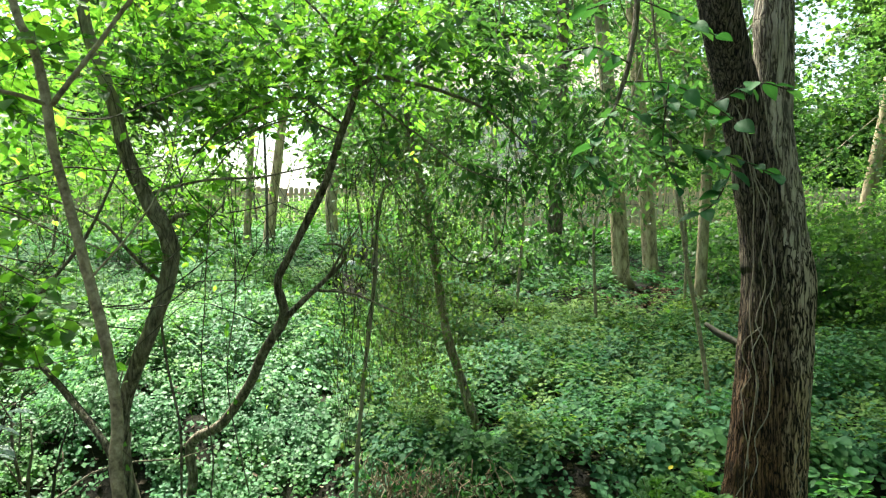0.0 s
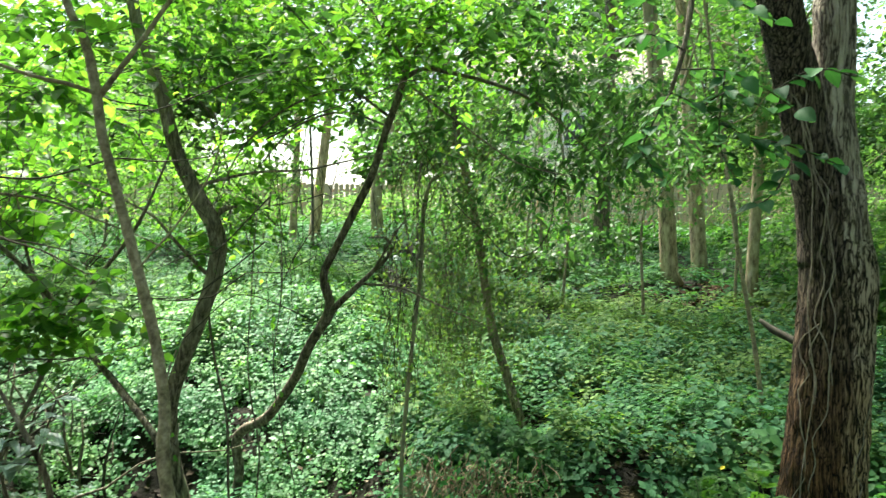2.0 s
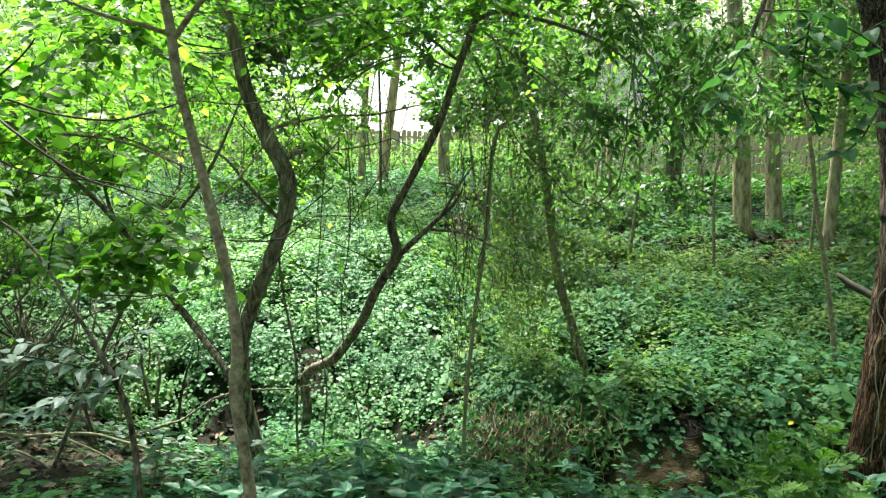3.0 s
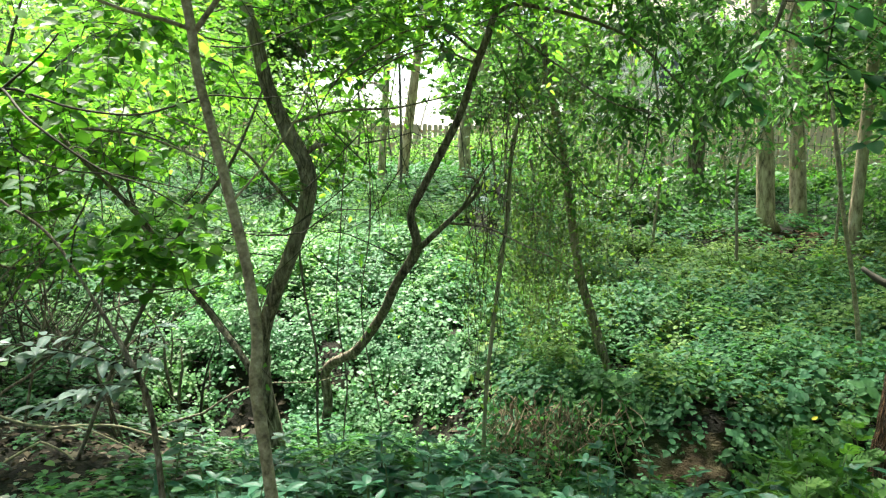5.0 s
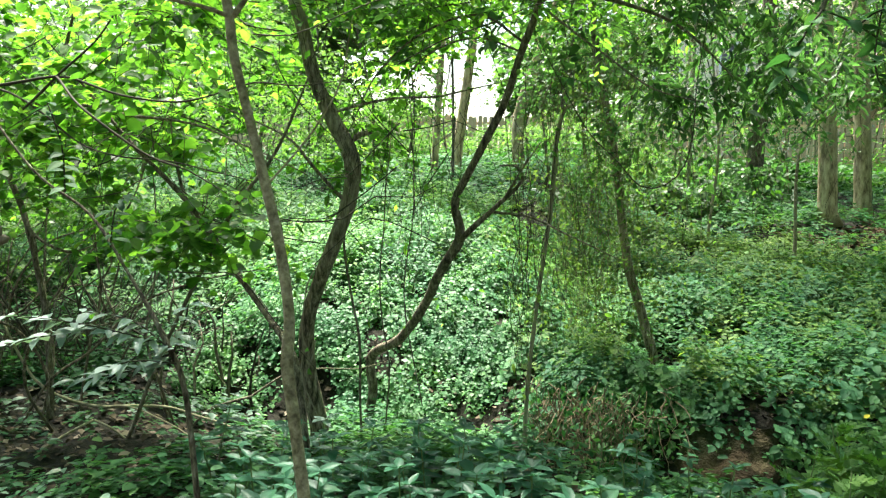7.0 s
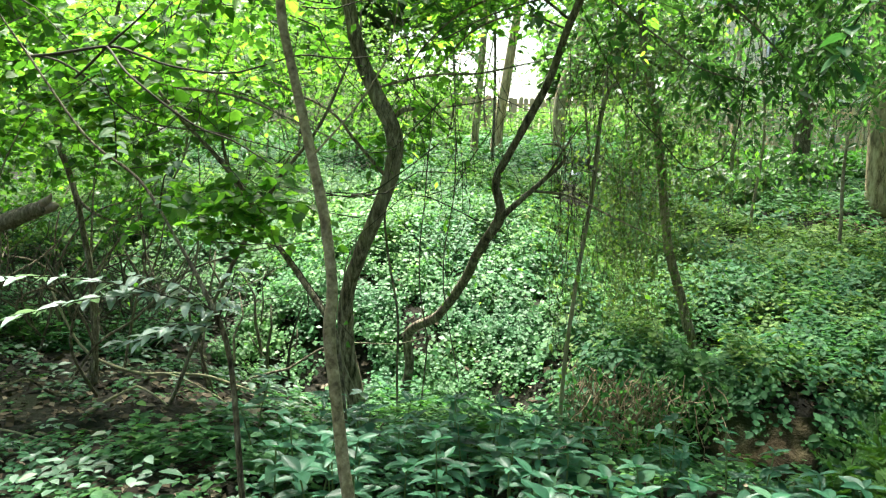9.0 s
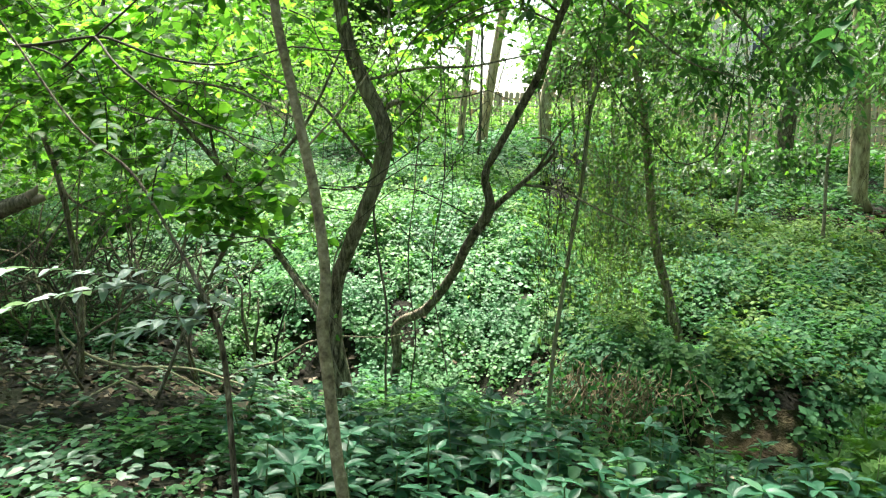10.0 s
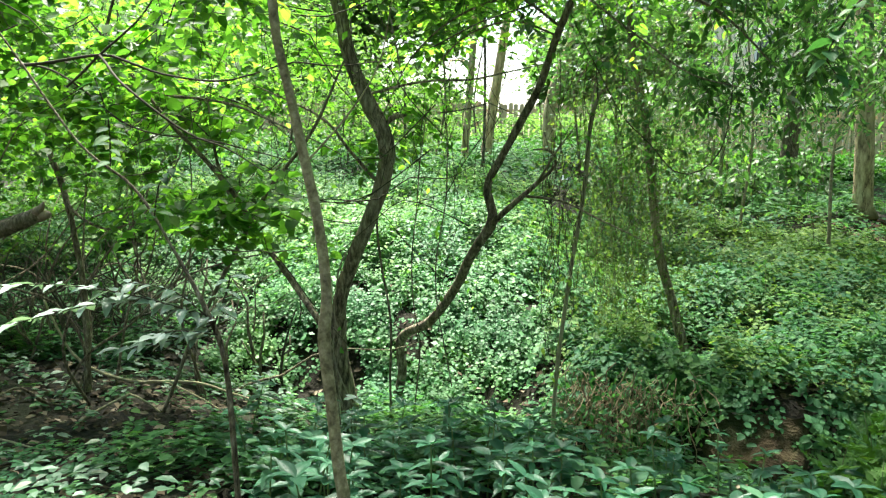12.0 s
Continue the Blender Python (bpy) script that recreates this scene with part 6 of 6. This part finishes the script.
# eroded bank of the gully, with its hanging roots
def build_bank(x0, x1, y0, label):
    nx, nz = 40, 14
    verts, faces = [], []
    for j in range(nz):
        for i in range(nx):
            x = x0 + (x1 - x0) * i / (nx - 1)
            f = j / (nz - 1)
            y = y0 + 0.30 * f ** 1.5 + 0.12 * noise.noise(Vector((x * 3, f * 2, 1))) + 0.06 * noise.noise(Vector((x * 9, f * 7, 4)))
            edge = min(i, nx - 1 - i) / (nx - 1)
            verts.append((x, y + 1.2 * max(0, 0.2 - edge), -0.56 + 0.46 * f + 0.04 * noise.noise(Vector((x * 4, 0, f)))))
    for j in range(nz - 1):
        for i in range(nx - 1):
            faces.append((j * nx + i, j * nx + i + 1, (j + 1) * nx + i + 1, (j + 1) * nx + i))
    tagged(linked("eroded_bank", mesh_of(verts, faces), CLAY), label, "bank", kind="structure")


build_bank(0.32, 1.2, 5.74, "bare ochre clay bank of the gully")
build_bank(-0.62, 0.3, 6.0, "dark red-brown earth bank behind hanging roots")
roots = thing("root_mass", (-0.15, 6.0, -0.4), "mass of dry brown roots hanging over the gully bank", "roots")
hanging(roots, 71, 110, (-0.48, 0.12), (5.75, 6.0), (-0.08, 0.1), (-0.54, -0.25), 0.004, ROOT, "root_tangle", 0.11)
hanging(roots, 72, 60, (-0.6, 0.4), (5.7, 6.1), (-0.05, 0.2), (-0.5, -0.1), 0.005, ROOT, "root_tangle", 0.12, LEAF_GROUND, 0.05, 12)

# white scrap on the slope
bm = bmesh.new()
bmesh.ops.create_grid(bm, x_segments=6, y_segments=4, size=0.06)
for v in bm.verts:
    v.co = Vector((v.co.x * 1.1, v.co.y * 0.7, 0.03 - 6 * v.co.x ** 2 + 0.015 * math.sin(v.co.y * 60)))
scrap = part("white_scrap", bm, WHITE_PAINT, None)
scrap.matrix_world = pose(-1.24, 11.5, 1.40, 50, 10, 20)
tagged(scrap, "small bent white scrap caught among slope plants", "litter")


# ferns
def fern(x, y, fronds, length, seed, label="feathery bright green fern", up=0.9):
    r = random.Random(seed)
    base = on_ground(x, y)
    t = thing("fern", base, label + " by the gully", "fern", "ferns")
    for k in range(fronds):
        a = k * 6.283 / fronds + r.gauss(0, 0.25)
        span = length * r.uniform(0.75, 1.15)
        rng = np.random.default_rng(seed * 31 + k)
        n = 34
        s = np.linspace(0.12, 1, n)
        out = np.stack([np.cos(a) * s * span * 0.75, np.sin(a) * s * span * 0.75, span * (up * s - 0.75 * s ** 2)], -1)
        way = unit(np.gradient(out, axis=0))
        side = unit(np.cross(way, (0, 0, 1.0)))
        pairs = []
        for sg in (-1, 1):
            w = side * sg + way * 0.45 + rng.normal(0, 0.08, (n, 3))
            pairs.append(blades(out, w, np.tile((0.0, 0.0, 1.0), (n, 1)) + rng.normal(0, 0.2, (n, 3)), span * 0.26 * np.sin(np.pi * np.clip(s * 0.9 + 0.08, 0, 1)) + 0.01, BLADE_MID, 0.34))
        line = np.concatenate([np.zeros((1, 3)), out[::4]])[None]
        pairs.append(twigs(line, 0.003))
        linked("frond", mesh_many(*stack(pairs)), LEAF_FERN, t)


LEAF_FERN = leaf_material("leaf_fern", (0.042, 0.11, 0.026), (0.068, 0.16, 0.038), (0.10, 0.21, 0.052), (1.4, 1.6, 0.6), 0.36, 0.6, True)
for k, (x, y, n, l) in enumerate(((-1.15, 5.0, 8, 0.4), (-0.95, 4.8, 7, 0.34), (-0.75, 5.1, 7, 0.35), (-1.35, 5.2, 7, 0.4))):
    fern(x, y, n, l, 90 + k)


def feathery_weed(x, y, height, seed):
    """An upright weed: stem with tiers of small feathery fronds, each a part."""
    r = random.Random(seed)
    base = on_ground(x, y)
    t = thing("feathery_weed", base, "upright feathery light green weed at the gully edge", "plant", "feathery weeds")
    stem("stem", [(0, 0, -0.03), (r.uniform(-0.03, 0.03), r.uniform(-0.03, 0.03), height * 0.5), (r.uniform(-0.05, 0.05), 0, height)], [0.005, 0.004, 0.002], STEM_GREEN, t, sides=5, step=0.08)
    tiers = int(height / 0.07)
    for k in range(tiers):
        f = 0.2 + 0.8 * k / tiers
        for a in (k * 2.4, k * 2.4 + 2.9):
            ob = tagged(new("frond", r.choice(FRONDS)), kind="stuff")
            ob.parent, ob.location = t, (0, 0, height * f)
            s = (1.15 - 0.6 * f) * r.uniform(0.8, 1.15)
            ob.rotation_euler, ob.scale = (r.gauss(0, 0.2), -r.uniform(0.2, 0.9), a + r.gauss(0, 0.3)), (s, s, s)


def frond_mesh(seed, span=0.2):
    rng = np.random.default_rng(seed)
    n = 8
    s = np.linspace(0.15, 1, n)
    out = np.stack([s * span, 0.02 * np.sin(s * 5), -0.1 * span * s ** 2], -1)
    pairs = []
    for sg in (-1, 1):
        w = np.tile((0.7, 1.0 * sg, 0.1), (n, 1)) + rng.normal(0, 0.2, (n, 3))
        pairs.append(blades(out, w, rng.normal(0, 0.3, (n, 3)) + (0, 0, 1), span * 0.40 * np.sin(np.pi * (s * 0.85 + 0.1)) + 0.014, BLADE_MID, 0.8))
    pairs.append(twigs(np.concatenate([np.zeros((1, 3)), out[::3]])[None], 0.0015))
    me = mesh_many(*stack(pairs))
    me.name = "frond"
    me.materials.append(LEAF_FERN)
    return me


FRONDS = [frond_mesh(1), frond_mesh(2), frond_mesh(3)]
for k, (x, y, h) in enumerate(((0.92, 4.15, 0.52), (1.05, 4.25, 0.6), (0.82, 4.0, 0.42), (1.2, 4.05, 0.55), (1.0, 3.9, 0.45), (1.35, 4.3, 0.6), (1.12, 4.5, 0.5), (1.3, 3.85, 0.4))):
    feathery_weed(x, y, h * 0.95, 700 + k)


# thin vines threading the small trees
def threads(seed, n, label, x, y, top, low, radius, base):
    t = thing("hanging_vine", base, label, "vine")
    hanging(t, seed, n, x, y, top, low, radius, TWIG, "vine_strand", 0.22, LEAF_CROWN, 0.05, 4)


threads(81, 40, "thin dark vines hanging among the leaning trees", (-1.7, -0.2), (4.6, 5.8), (1.8, 3.0), (0.2, 1.6), 0.0028, (-1.0, 5.2, 2.5))
threads(82, 46, "thin dark vines hanging through the shrubs", (-3.6, -1.6), (3.8, 5.6), (1.6, 2.8), (0.2, 1.4), 0.0028, (-2.6, 4.7, 2.5))
threads(83, 30, "thin dark vines hanging from the canopy", (0.0, 1.4), (5.2, 7.5), (2.2, 3.4), (0.6, 2.0), 0.0028, (0.7, 6.2, 3.0))
rw = np.random.default_rng(84)
for k in range(48):
    a = np.array((rw.uniform(-4.2, -0.9), rw.uniform(3.6, 5.6), rw.uniform(1.0, 2.7)))
    b = a + (rw.choice((-1, 1)) * rw.uniform(0.4, 1.0), rw.uniform(-0.3, 0.3), rw.uniform(-0.5, 0.5))
    m = (a + b) / 2 + (0, 0, rw.uniform(-0.2, 0.25))
    t = thing("bare_twig", a, "thin dark bare twig among green leaves", "twig", "bare twigs")
    stem("twig", from_base([a, (a + m) / 2 + rw.normal(0, 0.03, 3), m, (b + m) / 2 + rw.normal(0, 0.03, 3), b], a), [0.004, 0.0035, 0.003, 0.0025, 0.0015], TWIG, t, sides=5, step=0.08)
